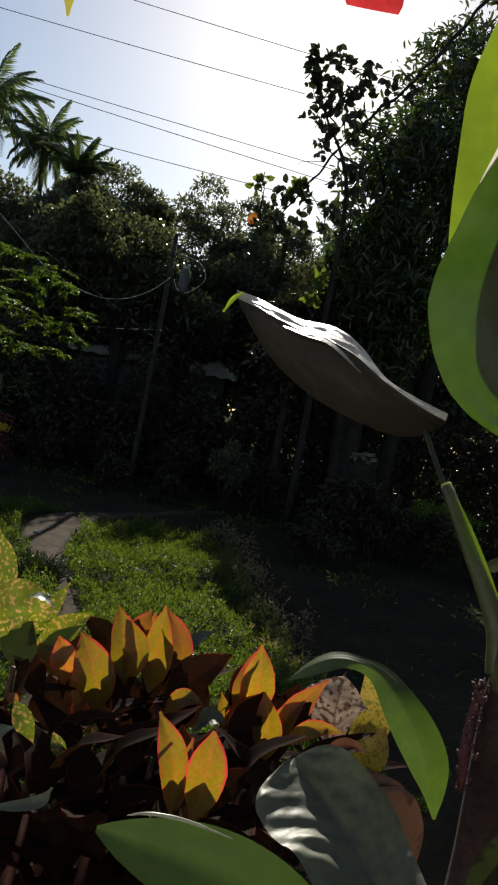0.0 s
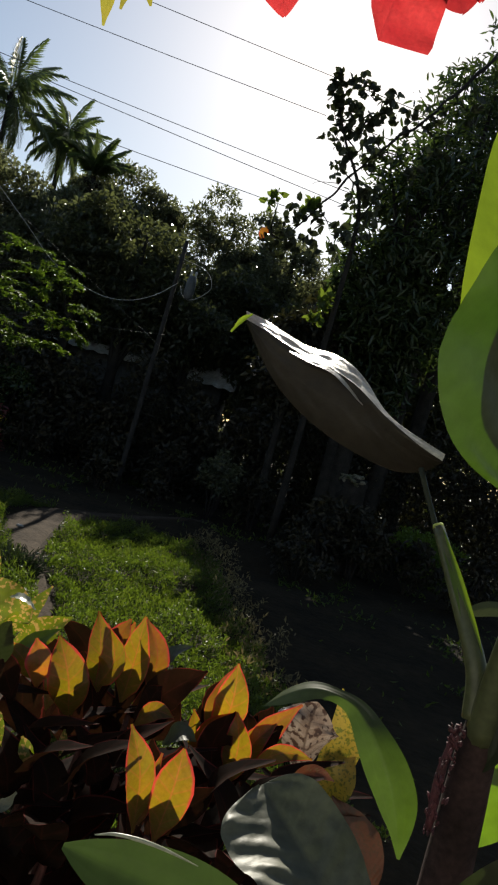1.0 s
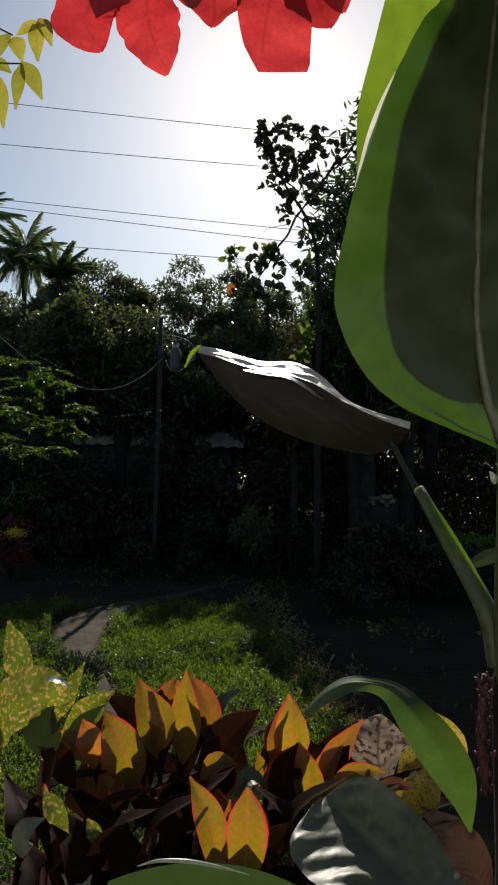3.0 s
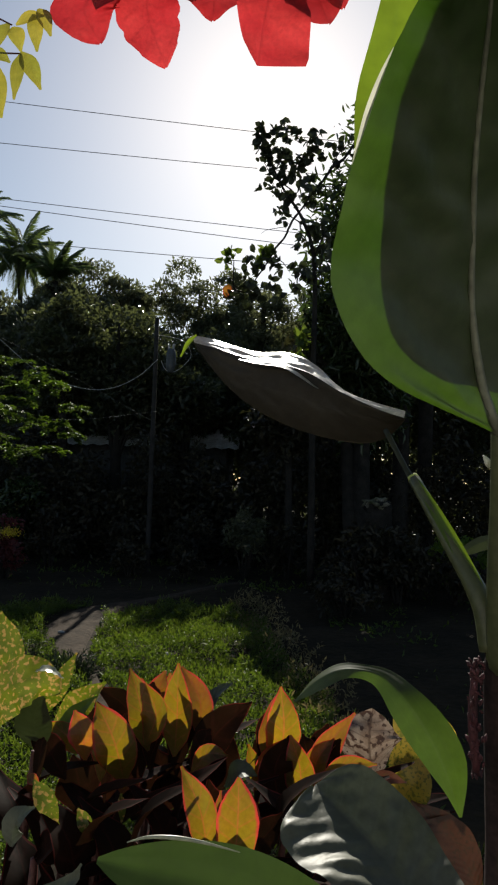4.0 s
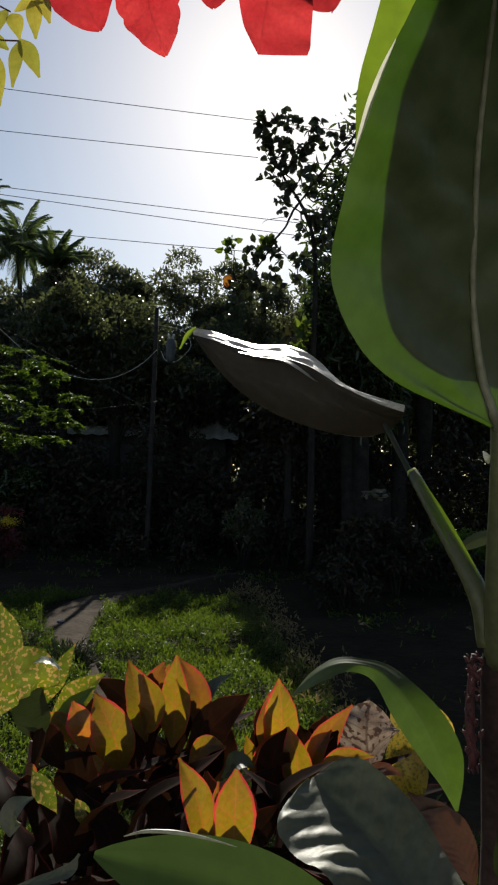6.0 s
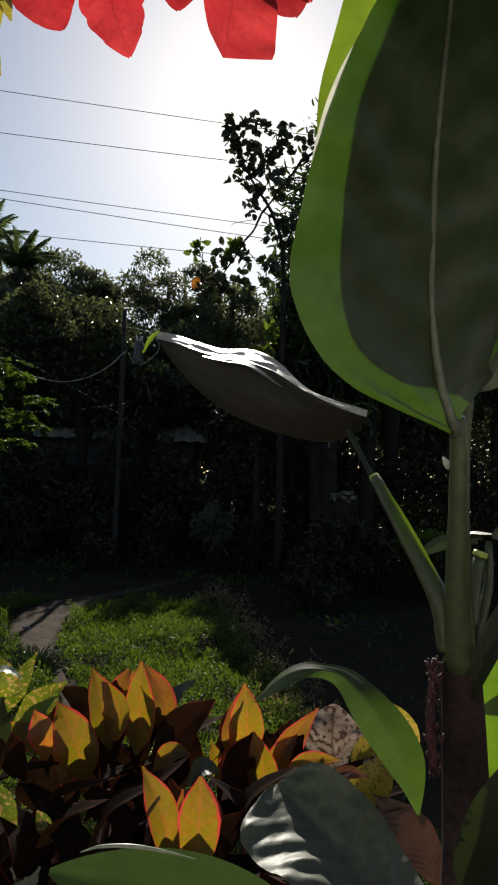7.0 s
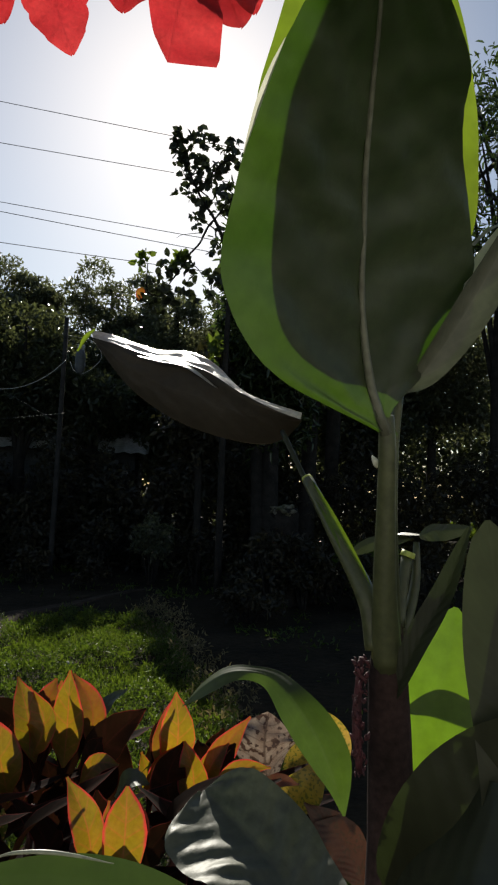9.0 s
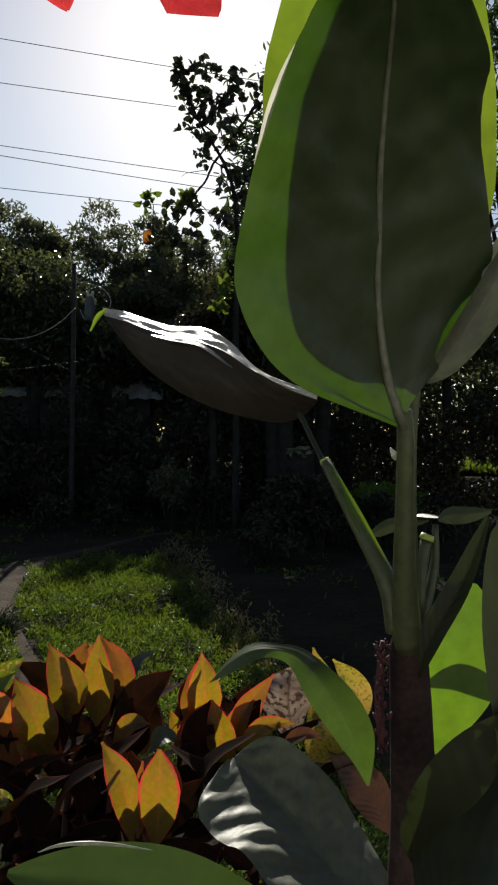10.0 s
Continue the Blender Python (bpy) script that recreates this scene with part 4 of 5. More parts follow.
    tagged(leaf_cloud("foliage", np.array(q), 0.07, M_LEAF_FERN, t, up=1.0, slim=0.42, droop=0.05, axis=np.array(ax)), kind="stuff")


feather_tree(((-5.042, 11.000, 2.345)[0], 11.0, 0), [((-4.250, 10.800, 3.910), 0.45), ((-4.138, 10.800, 3.547), 0.45), ((-4.537, 10.800, 3.262), 0.5), ((-4.165, 10.700, 3.081), 0.4), ((-4.189, 10.700, 2.675), 0.4), ((-3.757, 11.000, 3.727), 0.28), ((-3.512, 11.000, 3.502), 0.35), ((-3.264, 11.000, 3.186), 0.3), ((-3.390, 11.000, 2.905), 0.25), ((-3.195, 11.000, 2.728), 0.22), ((-5.032, 11.000, 3.831), 0.5), ((-5.157, 11.000, 2.711), 0.5), ((-4.046, 10.600, 2.434), 0.4), ((-3.758, 10.800, 2.425), 0.35), ((-3.462, 11.000, 2.489), 0.25), ((-3.947, 10.700, 3.267), 0.35), ((-3.747, 10.700, 2.914), 0.3)])

bush((-5.049, 13.319, 0.000), 0.5, 1.3, "red-leaved bush with yellow flowers", M_BUSH_RED, 900, 0.1, 51)
p = (-4.271, 11.400, 1.078)
fl = thing("flower_head", (p[0], p[1], p[2]), "cluster of yellow flowers on the red bush", "flower")
tagged(leaf_cloud("petals", rng.normal(size=(420, 3)) * np.array([0.085, 0.08, 0.04]), 0.035, M_YELLOW, fl), kind="stuff")
bush(((-6.025, 16.500, 2.314)[0], 16.5, 0), 0.9, 2.1, "shiny-leaved bush below the feathery tree", M_LEAF_BROAD, 2600, 0.16, 52, group="garden bushes")
bush(((-2.811, 14.000, 0.222)[0], 14.2, 0), 0.5, 0.7, "low bush with shade put into its leaf colour", M_UNDER, 900, 0.1, 53, group="garden bushes")
bush(((-1.570, 13.800, 0.297)[0], 13.8, 0), 0.35, 0.7, "low bush with shade put into its leaf colour", M_UNDER, 700, 0.1, 54, group="garden bushes")
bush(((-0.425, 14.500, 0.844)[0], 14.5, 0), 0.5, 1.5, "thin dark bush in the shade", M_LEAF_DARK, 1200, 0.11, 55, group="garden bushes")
bush(((3.784, 14.000, 1.615)[0], 14.0, 0), 0.8, 1.05, "green bush with leaves coloured bright as if sunlit", M_BUSH_LIT, 2200, 0.09, 56, group="garden bushes")
bush(((4.585, 14.000, 1.544)[0], 14.6, 0), 0.8, 0.95, "green bush with leaves coloured bright as if sunlit", M_BUSH_LIT, 2200, 0.09, 57, group="garden bushes")
bush(((1.330, 11.000, 0.681)[0], 11.0, 0), 0.6, 0.8, "low bush with shade put into its leaf colour", M_UNDER, 1200, 0.09, 58, group="garden bushes")
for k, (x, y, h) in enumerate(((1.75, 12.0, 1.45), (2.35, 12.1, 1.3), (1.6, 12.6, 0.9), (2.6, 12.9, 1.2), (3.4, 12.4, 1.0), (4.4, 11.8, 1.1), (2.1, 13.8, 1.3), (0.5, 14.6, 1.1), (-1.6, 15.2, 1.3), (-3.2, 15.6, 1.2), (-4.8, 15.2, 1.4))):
    bush((x, y, 0), 0.6, h, "sparse bush at the trees' foot, leaves coloured dark for shade", M_UNDER, 800, 0.12, 70 + k, group="shaded bushes")


def spiky_bush(at, n=90):
    """A tuft of upright sprigs with narrow leaves in two rows."""
    t = thing("spiky_bush", at, "small dark bush of upright narrow-leaved sprigs beside the path", "bush")
    r = np.random.default_rng(59)
    q, ax = [], []
    for i in range(n):
        a, lean, ln = r.uniform(0, 6.283), r.uniform(0.05, 0.75), r.uniform(0.2, 0.42)
        d = np.array([math.cos(a) * lean, math.sin(a) * lean, 1.0])
        d /= np.linalg.norm(d)
        foot_ = np.array([math.cos(a) * 0.05, math.sin(a) * 0.05, -0.02])
        stalk(t, M_BARK, (Vector(at) + Vector(foot_), Vector(at) + Vector(foot_ + d * ln)), [0.004, 0.002], "sprig", sides=4, n=2)
        side_ = np.cross(d, r.normal(size=3))
        for s_ in np.linspace(0.2, 1.0, 12):
            for sg in (-1, 1):
                q.append(foot_ + d * ln * s_)
                ax.append(d * 1.3 + side_ * sg * 0.8)
    tagged(leaf_cloud("foliage", np.array(q), 0.07, M_DARKBUSH, t, up=0.0, slim=0.16, droop=0.0, axis=np.array(ax) * 1.5), kind="stuff")


spiky_bush((-1.742, 6.621, 0.0))


def stump(at, height, radius):
    t = thing("tree_stump", at, "old mossy tree stump with a pale broken top", "tree stump")
    bm = bmesh.new()
    tube(bm, [(0, 0, -0.1), (0.03, 0, height * 0.5), (0, 0, height)], [radius * 1.2, radius * 0.85, radius], 14, 14, 0.9)
    part("trunk", bm, M_BARK, t)
    bm = bmesh.new()
    bmesh.ops.create_icosphere(bm, subdivisions=4, radius=radius * 0.95)
    for v in bm.verts:
        v.co *= 1 + 0.7 * noise.noise(v.co * 9) + 0.3 * noise.noise(v.co * 23)
        v.co.z = v.co.z * 0.5 + height - 0.05
    part("broken_top", bm, M_MOSS, t, "pale broken wood with moss")


p = (2.022, 12.500, 1.770)
stump((p[0], p[1], 0), p[2], 0.22)

r = random.Random(9)
for i, (x, y, s) in enumerate(((-1.06, 8.1, 0.045), (-2.55, 8.9, 0.03), (-1.7, 6.4, 0.018), (-0.2, 7.6, 0.016), (-2.2, 9.6, 0.02), (-1.95, 7.9, 0.016))):
    bm = bmesh.new()
    bmesh.ops.create_icosphere(bm, subdivisions=2, radius=s)
    for v in bm.verts:
        v.co *= 1 + 0.4 * noise.noise(v.co * 14 + Vector((i * 5, 0, 0)))
        v.co.x *= 1.7
        v.co.z *= 0.6
    o = tagged(obj("stone", bm, M_STONE), "pale stone lying in the grass", "stone", "garden stones")
    o.location = (x, y, hill(x, y) + s * 0.45 + 0.03)


# ---- foreground: the tall broad-leaved plant ----
foot = (0.235, 0.530, 1.970)
BP = thing("broadleaf_plant", (foot[0], foot[1], 0), "tall plant with huge upright green leaves and a dark stem", "plant")
stalk(BP, M_STEM, ((foot[0], foot[1], -0.05), (foot[0] + 0.01, foot[1], 0.6), (foot[0] + 0.01, foot[1], 1.2), (foot[0] + 0.005, foot[1], 1.6), (foot[0], foot[1], 1.77), (0.238, 0.530, 1.895), (0.237, 0.530, 1.932), (0.235, 0.530, 1.970), (0.232, 0.527, 2.004), (0.230, 0.522, 2.035)), [0.02, 0.019, 0.018, 0.016, 0.0145, 0.0135, 0.0128, 0.012, 0.0105, 0.006], "trunk", "dark ringed stem", 14, 60, 0.12)
stalk(BP, M_PETIOLE, ((0.2310, 0.5250, 2.0070), (0.2234, 0.5098, 2.0479), (0.2175, 0.4933, 2.0916), (0.2136, 0.4819, 2.1193), (0.2112, 0.4774, 2.1353)), [0.0085, 0.0062, 0.0046, 0.0042, 0.0036], "petiole", "thick grooved green leaf stalk", 12, 20)
stalk(BP, M_PETIOLE, ((0.233, 0.523, 2.023), (0.2255, 0.509, 2.077), (0.2235, 0.504, 2.121), (0.2245, 0.501, 2.149)), [0.005, 0.0036, 0.003, 0.0026], "petiole", n=14)
# the great upright leaf and the pale one behind it
GREAT = [(0.0, 0.01, 0.03), (0.05, 0.105, 0.015), (0.1, 0.205, 0.05), (0.15, 0.263, 0.13), (0.2, 0.287, 0.21), (0.25, 0.293, 0.258), (0.3, 0.278, 0.284), (0.4, 0.246, 0.29), (0.5, 0.216, 0.262), (0.6, 0.175, 0.218), (0.7, 0.13, 0.195), (0.8, 0.085, 0.19), (0.9, 0.04, 0.12), (1.0, 0.002, 0.002)]
SPINE = ((0.2112, 0.4774, 2.1268), (0.2009, 0.4689, 2.1465), (0.1915, 0.4548, 2.1785), (0.1868, 0.4388, 2.2058), (0.1821, 0.4210, 2.2264), (0.1783, 0.4012, 2.2452), (0.1746, 0.3815, 2.2556), (0.1699, 0.3599, 2.2622), (0.1661, 0.3373, 2.2631))
leaf(BP, M_BROAD, SPINE, 0.2585, (0.5, -1, 0.05), name="great_leaf", label="great upright leaf, dull green beneath", fold=0.0, quilt=0.022, lobes=7.0, rim=(0.44, 0.66, 0.0012), nu=60, nv=20, ripple=0.005, waves=2.5, rib=0.0012, crinkle=0.009, outline=GREAT, across=(1, 0.6, 0))
leaf(BP, M_BROAD_PALE, ((0.2235, 0.503, 2.156), (0.216, 0.510, 2.210), (0.213, 0.532, 2.295), (0.213, 0.536, 2.385), (0.216, 0.536, 2.537)), 0.138, (0.1, -1, 0.0), name="great_leaf", label="pale green upright leaf with light through it", fold=0.1, nu=36, nv=14, ripple=0.012, waves=3, rib=0.002, outline=[(0.0, 0.02, 0.02), (0.1, 0.3, 0.04), (0.2, 0.46, 0.1), (0.27, 0.5, 0.3), (0.34, 0.51, 0.38), (0.42, 0.51, 0.44), (0.55, 0.5, 0.47), (0.75, 0.38, 0.38), (0.9, 0.18, 0.18), (1.0, 0.01, 0.01)])
side = leaf(BP, M_BROAD_GLOSS, ((0.2234, 0.4920, 2.1492), (0.2323, 0.4850, 2.1595), (0.2449, 0.4780, 2.1811), (0.2561, 0.4740, 2.2028), (0.2647, 0.4700, 2.2224), (0.2733, 0.4680, 2.2421)), 0.021, (0.3, -0.95, 0.2), name="side_leaf", label="half-rolled leaf with a shining edge", fold=0.2, belly=0.5, sharp=0.7, curl=0.3, nu=30, nv=10)
leaf(side, M_RIM_GLINT, ((0.2467, 0.4765, 2.1985), (0.2503, 0.4755, 2.2064), (0.2553, 0.4750, 2.2160), (0.2619, 0.4735, 2.2275), (0.2709, 0.4720, 2.2371)), 0.0062, (-0.2, -1, 0.0), name="rolled_edge", label="pale strip for the white sun glare on the edge", fold=0.0, nu=16, nv=4, outline=[(0.0, 0.03, 0.03), (0.25, 0.36, 0.36), (0.45, 0.4, 0.4), (0.7, 0.2, 0.2), (1.0, 0.12, 0.12)])
leaf(side, M_MIDRIB, ((0.2480, 0.4700, 2.2182), (0.2550, 0.4700, 2.2259), (0.2641, 0.4700, 2.2312)), 0.0028, (-0.4, -0.6, 0.7), name="rolled_tip", label="narrow curled edge", fold=0.0, nu=10, nv=4, sharp=0.6)
# the leaf stalk stub and the wilted folded leaf
stub = stalk(BP, M_PETIOLE, ((0.225, 0.525, 2.016), (0.220, 0.530, 2.042), (0.206, 0.555, 2.076), (0.194, 0.580, 2.105)), [0.0065, 0.0058, 0.0046, 0.0036], "petiole", "green leaf stalk cut off at the end", 10, 18)
leaf(stub, M_BROAD_PALE, ((0.223, 0.528, 2.035), (0.217, 0.533, 2.053), (0.205, 0.553, 2.081), (0.194, 0.578, 2.106)), 0.0075, (-0.5, -0.8, 0.2), name="sheath_wing", label="thin edge of the stalk lit from behind", fold=0.3, nu=14, nv=4, sharp=0.4)
stalk(stub, M_CUT, ((0.194, 0.580, 2.105), (0.193, 0.581, 2.107)), [0.0037, 0.003], "cut_end", "pale cut end", 10, 2)
stalk(BP, M_SHADE, ((0.202, 0.562, 2.082), (0.191, 0.592, 2.112), (0.182, 0.615, 2.137)), [0.003, 0.0018, 0.002], "petiole", n=10)
WILT_BACK = ((0.0335, 0.7390, 2.2245), (0.0525, 0.7427, 2.2222), (0.0726, 0.7364, 2.2151), (0.0922, 0.7281, 2.2092), (0.1131, 0.7158, 2.2073), (0.1288, 0.6995, 2.2002), (0.1416, 0.6812, 2.1883), (0.1535, 0.6609, 2.1729), (0.1646, 0.6466, 2.1640), (0.1788, 0.6323, 2.1574), (0.1949, 0.6160, 2.1506))
WILT_FOLD = ((0.0364, 0.7350, 2.2170), (0.0550, 0.7227, 2.2105), (0.0747, 0.7104, 2.2029), (0.0936, 0.6981, 2.1961), (0.1114, 0.6858, 2.1921), (0.1264, 0.6735, 2.1860), (0.1391, 0.6612, 2.1780), (0.1518, 0.6489, 2.1679), (0.1636, 0.6366, 2.1603), (0.1779, 0.6243, 2.1521), (0.1934, 0.6120, 2.1456))
WILT_HEM = ((0.0371, 0.7390, 2.2148), (0.0541, 0.7267, 2.1927), (0.0732, 0.7144, 2.1723), (0.0947, 0.7021, 2.1565), (0.1177, 0.6898, 2.1446), (0.1401, 0.6775, 2.1368), (0.1604, 0.6652, 2.1321), (0.1761, 0.6529, 2.1307), (0.1867, 0.6406, 2.1342), (0.1925, 0.6283, 2.1398), (0.1950, 0.6160, 2.1450))
WILT_LIP = ((0.0777, 0.7020, 2.1981), (0.0937, 0.6920, 2.1950), (0.1113, 0.6830, 2.1923), (0.1244, 0.6740, 2.1838), (0.1352, 0.6660, 2.1748), (0.1399, 0.6640, 2.1708))
WILT_LIP_FRONT = ((0.0773, 0.6940, 2.1962), (0.0932, 0.6840, 2.1915), (0.1106, 0.6750, 2.1880), (0.1235, 0.6660, 2.1801), (0.1340, 0.6580, 2.1721), (0.1386, 0.6560, 2.1694))


def draped(name, material, label, upper, lower, bulge, wrinkle, nu=60, nv=16, seed=0.0, creases=3.0):
    """A sheet of withered leaf between two curves, swelling towards -Y, with lengthwise wrinkles."""
    bm = bmesh.new()
    uvl = bm.loops.layers.uv.verify()
    a, b = ([local(BP, q) for q in bez(r_, nu)] for r_ in (upper, lower))
    rows = []
    for i in range(nu + 1):
        u = i / nu
        end = math.sin(math.pi * min(1, max(0, u))) ** 0.5
        row = []
        for j in range(nv + 1):
            v = j / nv
            q = a[i].lerp(b[i], v)
            q.y -= bulge * end * math.sin(math.pi * v) ** 0.8
            n1 = noise.noise(Vector((u * 5 + v * 1.2, v * creases, seed))) + 0.5 * noise.noise(Vector((u * 14, v * creases * 2.4 + u * 3, seed + 5)))
            soft = min(1.0, 4 * v, 4 * (1 - v))
            q += Vector((0, -0.7, 0.5)) * wrinkle * n1 * end * (0.25 + 0.75 * soft)
            row.append((bm.verts.new(q), (u, v)))
        rows.append(row)
    for p_, q_ in zip(rows, rows[1:]):
        for j in range(nv):
            quad = (p_[j], q_[j], q_[j + 1], p_[j + 1])
            f = bm.faces.new([k[0] for k in quad])
            for loop, k in zip(f.loops, quad):
                loop[uvl].uv = k[1]
    return part(name, bm, material, BP, label)


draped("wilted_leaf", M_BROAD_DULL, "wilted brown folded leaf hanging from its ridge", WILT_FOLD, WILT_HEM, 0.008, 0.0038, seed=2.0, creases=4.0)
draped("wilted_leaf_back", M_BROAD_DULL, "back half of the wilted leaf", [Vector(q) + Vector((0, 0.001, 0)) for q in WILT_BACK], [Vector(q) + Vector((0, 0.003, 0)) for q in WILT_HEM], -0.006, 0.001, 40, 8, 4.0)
draped("wilted_ridge", M_DRY_GLARE, "pale dry ridge with sun glare put into its colour", WILT_BACK, WILT_FOLD, 0.0, 0.0026, 70, 12, 7.0, 2.0)
draped("wilted_lip", M_DRY_GLARE, "thin pale fold along the wilted leaf", WILT_LIP, WILT_LIP_FRONT, 0.0, 0.0008, 40, 6, 9.0, 1.5)
leaf(BP, M_BROAD_PALE, ((0.041, 0.713, 2.219), (0.034, 0.715, 2.212), (0.028, 0.716, 2.201)), 0.0055, (-0.5, -1, 0.3), name="leaf_tip", label="curled green leaf tip", fold=0.3, nu=8, nv=4)
# the arching leaf
leaf(BP, M_BROAD_ARCH, ((0.2159, 0.5450, 1.9205), (0.2093, 0.5480, 1.9401), (0.2003, 0.5550, 1.9594), (0.1892, 0.5650, 1.9752), (0.1777, 0.5800, 1.9843), (0.1630, 0.5880, 1.9862), (0.1497, 0.5940, 1.9829), (0.1374, 0.5980, 1.9742), (0.1247, 0.6020, 1.9601)), 0.0265, (-0.3, -0.95, 0.1), face2=(0.0, -0.38, 0.92), name="arching_leaf", label="bright green leaf arching over, creased along the middle", fold=-0.22, nu=48, nv=14, ripple=0.03, waves=1.5, outline=[(0.0, 0.03, 0.03), (0.08, 0.16, 0.3), (0.16, 0.36, 0.53), (0.26, 0.5, 0.52), (0.375, 0.47, 0.38), (0.5, 0.26, 0.28), (0.59, 0.17, 0.17), (0.67, 0.22, 0.22), (0.79, 0.36, 0.34), (0.9, 0.27, 0.25), (1.0, 0.01, 0.01)])
# low leaf near the eye
leaf(BP, M_BROAD_ARCH, ((0.1977, 0.4900, 1.8568), (0.1456, 0.4550, 1.9052), (0.0982, 0.4400, 1.9344), (0.0435, 0.4300, 1.9515)), 0.036, (0.05, -0.8, 0.7), name="low_leaf", label="smooth green leaf reaching out low", fold=0.1, belly=0.6, sharp=0.7, nu=30, nv=12)
stalk(BP, M_EDGE_GLARE, ((0.0541, 0.4340, 1.9568), (0.0620, 0.4360, 1.9581), (0.0731, 0.4380, 1.9574), (0.0842, 0.4410, 1.9545), (0.0986, 0.4450, 1.9493)), [0.0002, 0.0007, 0.0009, 0.0007, 0.0002], "leaf_rim", "pale strip for the sun glare along the leaf rim", 8, 20)
# the puckered glossy leaf
leaf(BP, M_BROAD_GLOSS, ((0.2169, 0.5300, 1.8558), (0.1943, 0.5600, 1.8686), (0.1775, 0.5850, 1.8812), (0.1588, 0.6050, 1.8921), (0.1423, 0.6200, 1.9015)), 0.092, (0.15, -1, 0.3), name="puckered_leaf", label="dark glossy leaf with puckered ribs", fold=0.0, nu=76, nv=32, quilt=0.085, lobes=6.5, ripple=0.015, waves=2.5, crinkle=0.014, lift=0.85, outline=[(0.0, 0.2, 0.2), (0.2, 0.36, 0.3), (0.45, 0.42, 0.36), (0.65, 0.44, 0.36), (0.8, 0.43, 0.34), (0.91, 0.35, 0.27), (0.97, 0.21, 0.17), (1.0, 0.04, 0.04)])
# right side: shaded leaves, and one with the sun behind it
leaf(BP, M_BROAD_MID, ((0.251, 0.560, 1.928), (0.263, 0.560, 1.960), (0.276, 0.560, 1.993), (0.287, 0.570, 2.032)), 0.05, (-0.2, -1, 0.1), name="leaf", label="leaf lit bright green from behind", fold=0.06, belly=0.55, sharp=0.6)
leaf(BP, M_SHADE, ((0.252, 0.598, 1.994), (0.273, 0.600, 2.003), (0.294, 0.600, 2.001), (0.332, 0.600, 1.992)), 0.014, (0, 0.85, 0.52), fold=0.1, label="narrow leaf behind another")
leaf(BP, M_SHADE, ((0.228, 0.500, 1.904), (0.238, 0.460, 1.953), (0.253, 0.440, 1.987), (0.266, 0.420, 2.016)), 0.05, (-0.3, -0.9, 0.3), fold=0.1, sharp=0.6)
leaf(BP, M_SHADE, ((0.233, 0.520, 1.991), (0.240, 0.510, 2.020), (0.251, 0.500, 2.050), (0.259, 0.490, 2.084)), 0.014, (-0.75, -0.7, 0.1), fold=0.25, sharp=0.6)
leaf(BP, M_SHADE, ((0.261, 0.430, 1.910), (0.262, 0.440, 1.992), (0.257, 0.450, 2.042), (0.254, 0.460, 2.089)), 0.038, (-0.2, -1, 0.1), fold=0.1, sharp=0.45, label="broad leaf with deep shade put into its colour")
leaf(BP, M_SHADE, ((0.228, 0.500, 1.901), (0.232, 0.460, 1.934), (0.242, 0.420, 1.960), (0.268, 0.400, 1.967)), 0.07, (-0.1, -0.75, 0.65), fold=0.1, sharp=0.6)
short = stalk(BP, M_PETIOLE, ((0.238, 0.530, 2.027), (0.241, 0.535, 2.045), (0.245, 0.540, 2.064)), [0.004, 0.0032, 0.0035], "petiole", n=8)
stalk(short, M_CUT, ((0.245, 0.540, 2.064), (0.246, 0.540, 2.067)), [0.0045, 0.004], "cut_end", "pale cut end", 8, 2)
leaf(BP, M_YOUNG, ((0.2515, 0.5550, 2.0735), (0.2423, 0.5600, 2.0717), (0.2312, 0.5630, 2.0693), (0.2191, 0.5650, 2.0624)), 0.0095, (0, -0.8, 0.6), name="young_leaf", label="narrow young leaf curving down", fold=-0.2, belly=0.6, sharp=0.4)
leaf(BP, M_YOUNG, ((0.2540, 0.5400, 2.0767), (0.2512, 0.5500, 2.0768), (0.2477, 0.5580, 2.0765), (0.2424, 0.5650, 2.0735)), 0.009, (0, -0.28, 1), name="young_leaf", label="narrow young leaf with a white sheen", fold=-0.15, sharp=0.6)
leaf(BP, M_YOUNG, ((0.2517, 0.5400, 2.0755), (0.2577, 0.5350, 2.0791), (0.2648, 0.5300, 2.0801), (0.2761, 0.5250, 2.0824)), 0.0115, (0, -0.85, 0.5), name="young_leaf", label="young leaf spreading flat", fold=-0.2, sharp=0.6)
stalk(BP, M_PETIOLE, ((0.240, 0.530, 2.021), (0.250, 0.540, 2.047), (0.252, 0.545, 2.072)), [0.0035, 0.003, 0.002], "petiole", n=8)
bm = bmesh.new()
tube(bm, [local(BP, (0.212, 0.493, 2.111)), local(BP, (0.211, 0.492, 2.114)), local(BP, (0.209, 0.492, 2.117))], [0.0004, 0.0015, 0.0017, 0.0012, 0.0003], 10, 8)
part("bud", bm, M_BUD, BP, "small pale bud")


def flower_spike(top, bottom):
    """A dried spike of small red flowers against the stem."""
    a, b = Vector(top), Vector(bottom)
    bm = bmesh.new()
    r = random.Random(4)
    tube(bm, [local(BP, a), local(BP, (a + b) / 2 + Vector((-0.002, 0, 0))), local(BP, b)], [0.0014, 0.0026, 0.002], 7, 8)
    for i in range(90):
        c = local(BP, a.lerp(b, r.random() ** 1.4)) + Vector((r.uniform(-0.0045, 0.003), r.uniform(-0.006, 0.002), 0))
        m = Matrix.Translation(c) @ Euler((r.uniform(-0.5, 0.5), r.uniform(-0.9, 0.3), 0)).to_matrix().to_4x4() @ Matrix.Diagonal((1, 1, 2.6, 1))
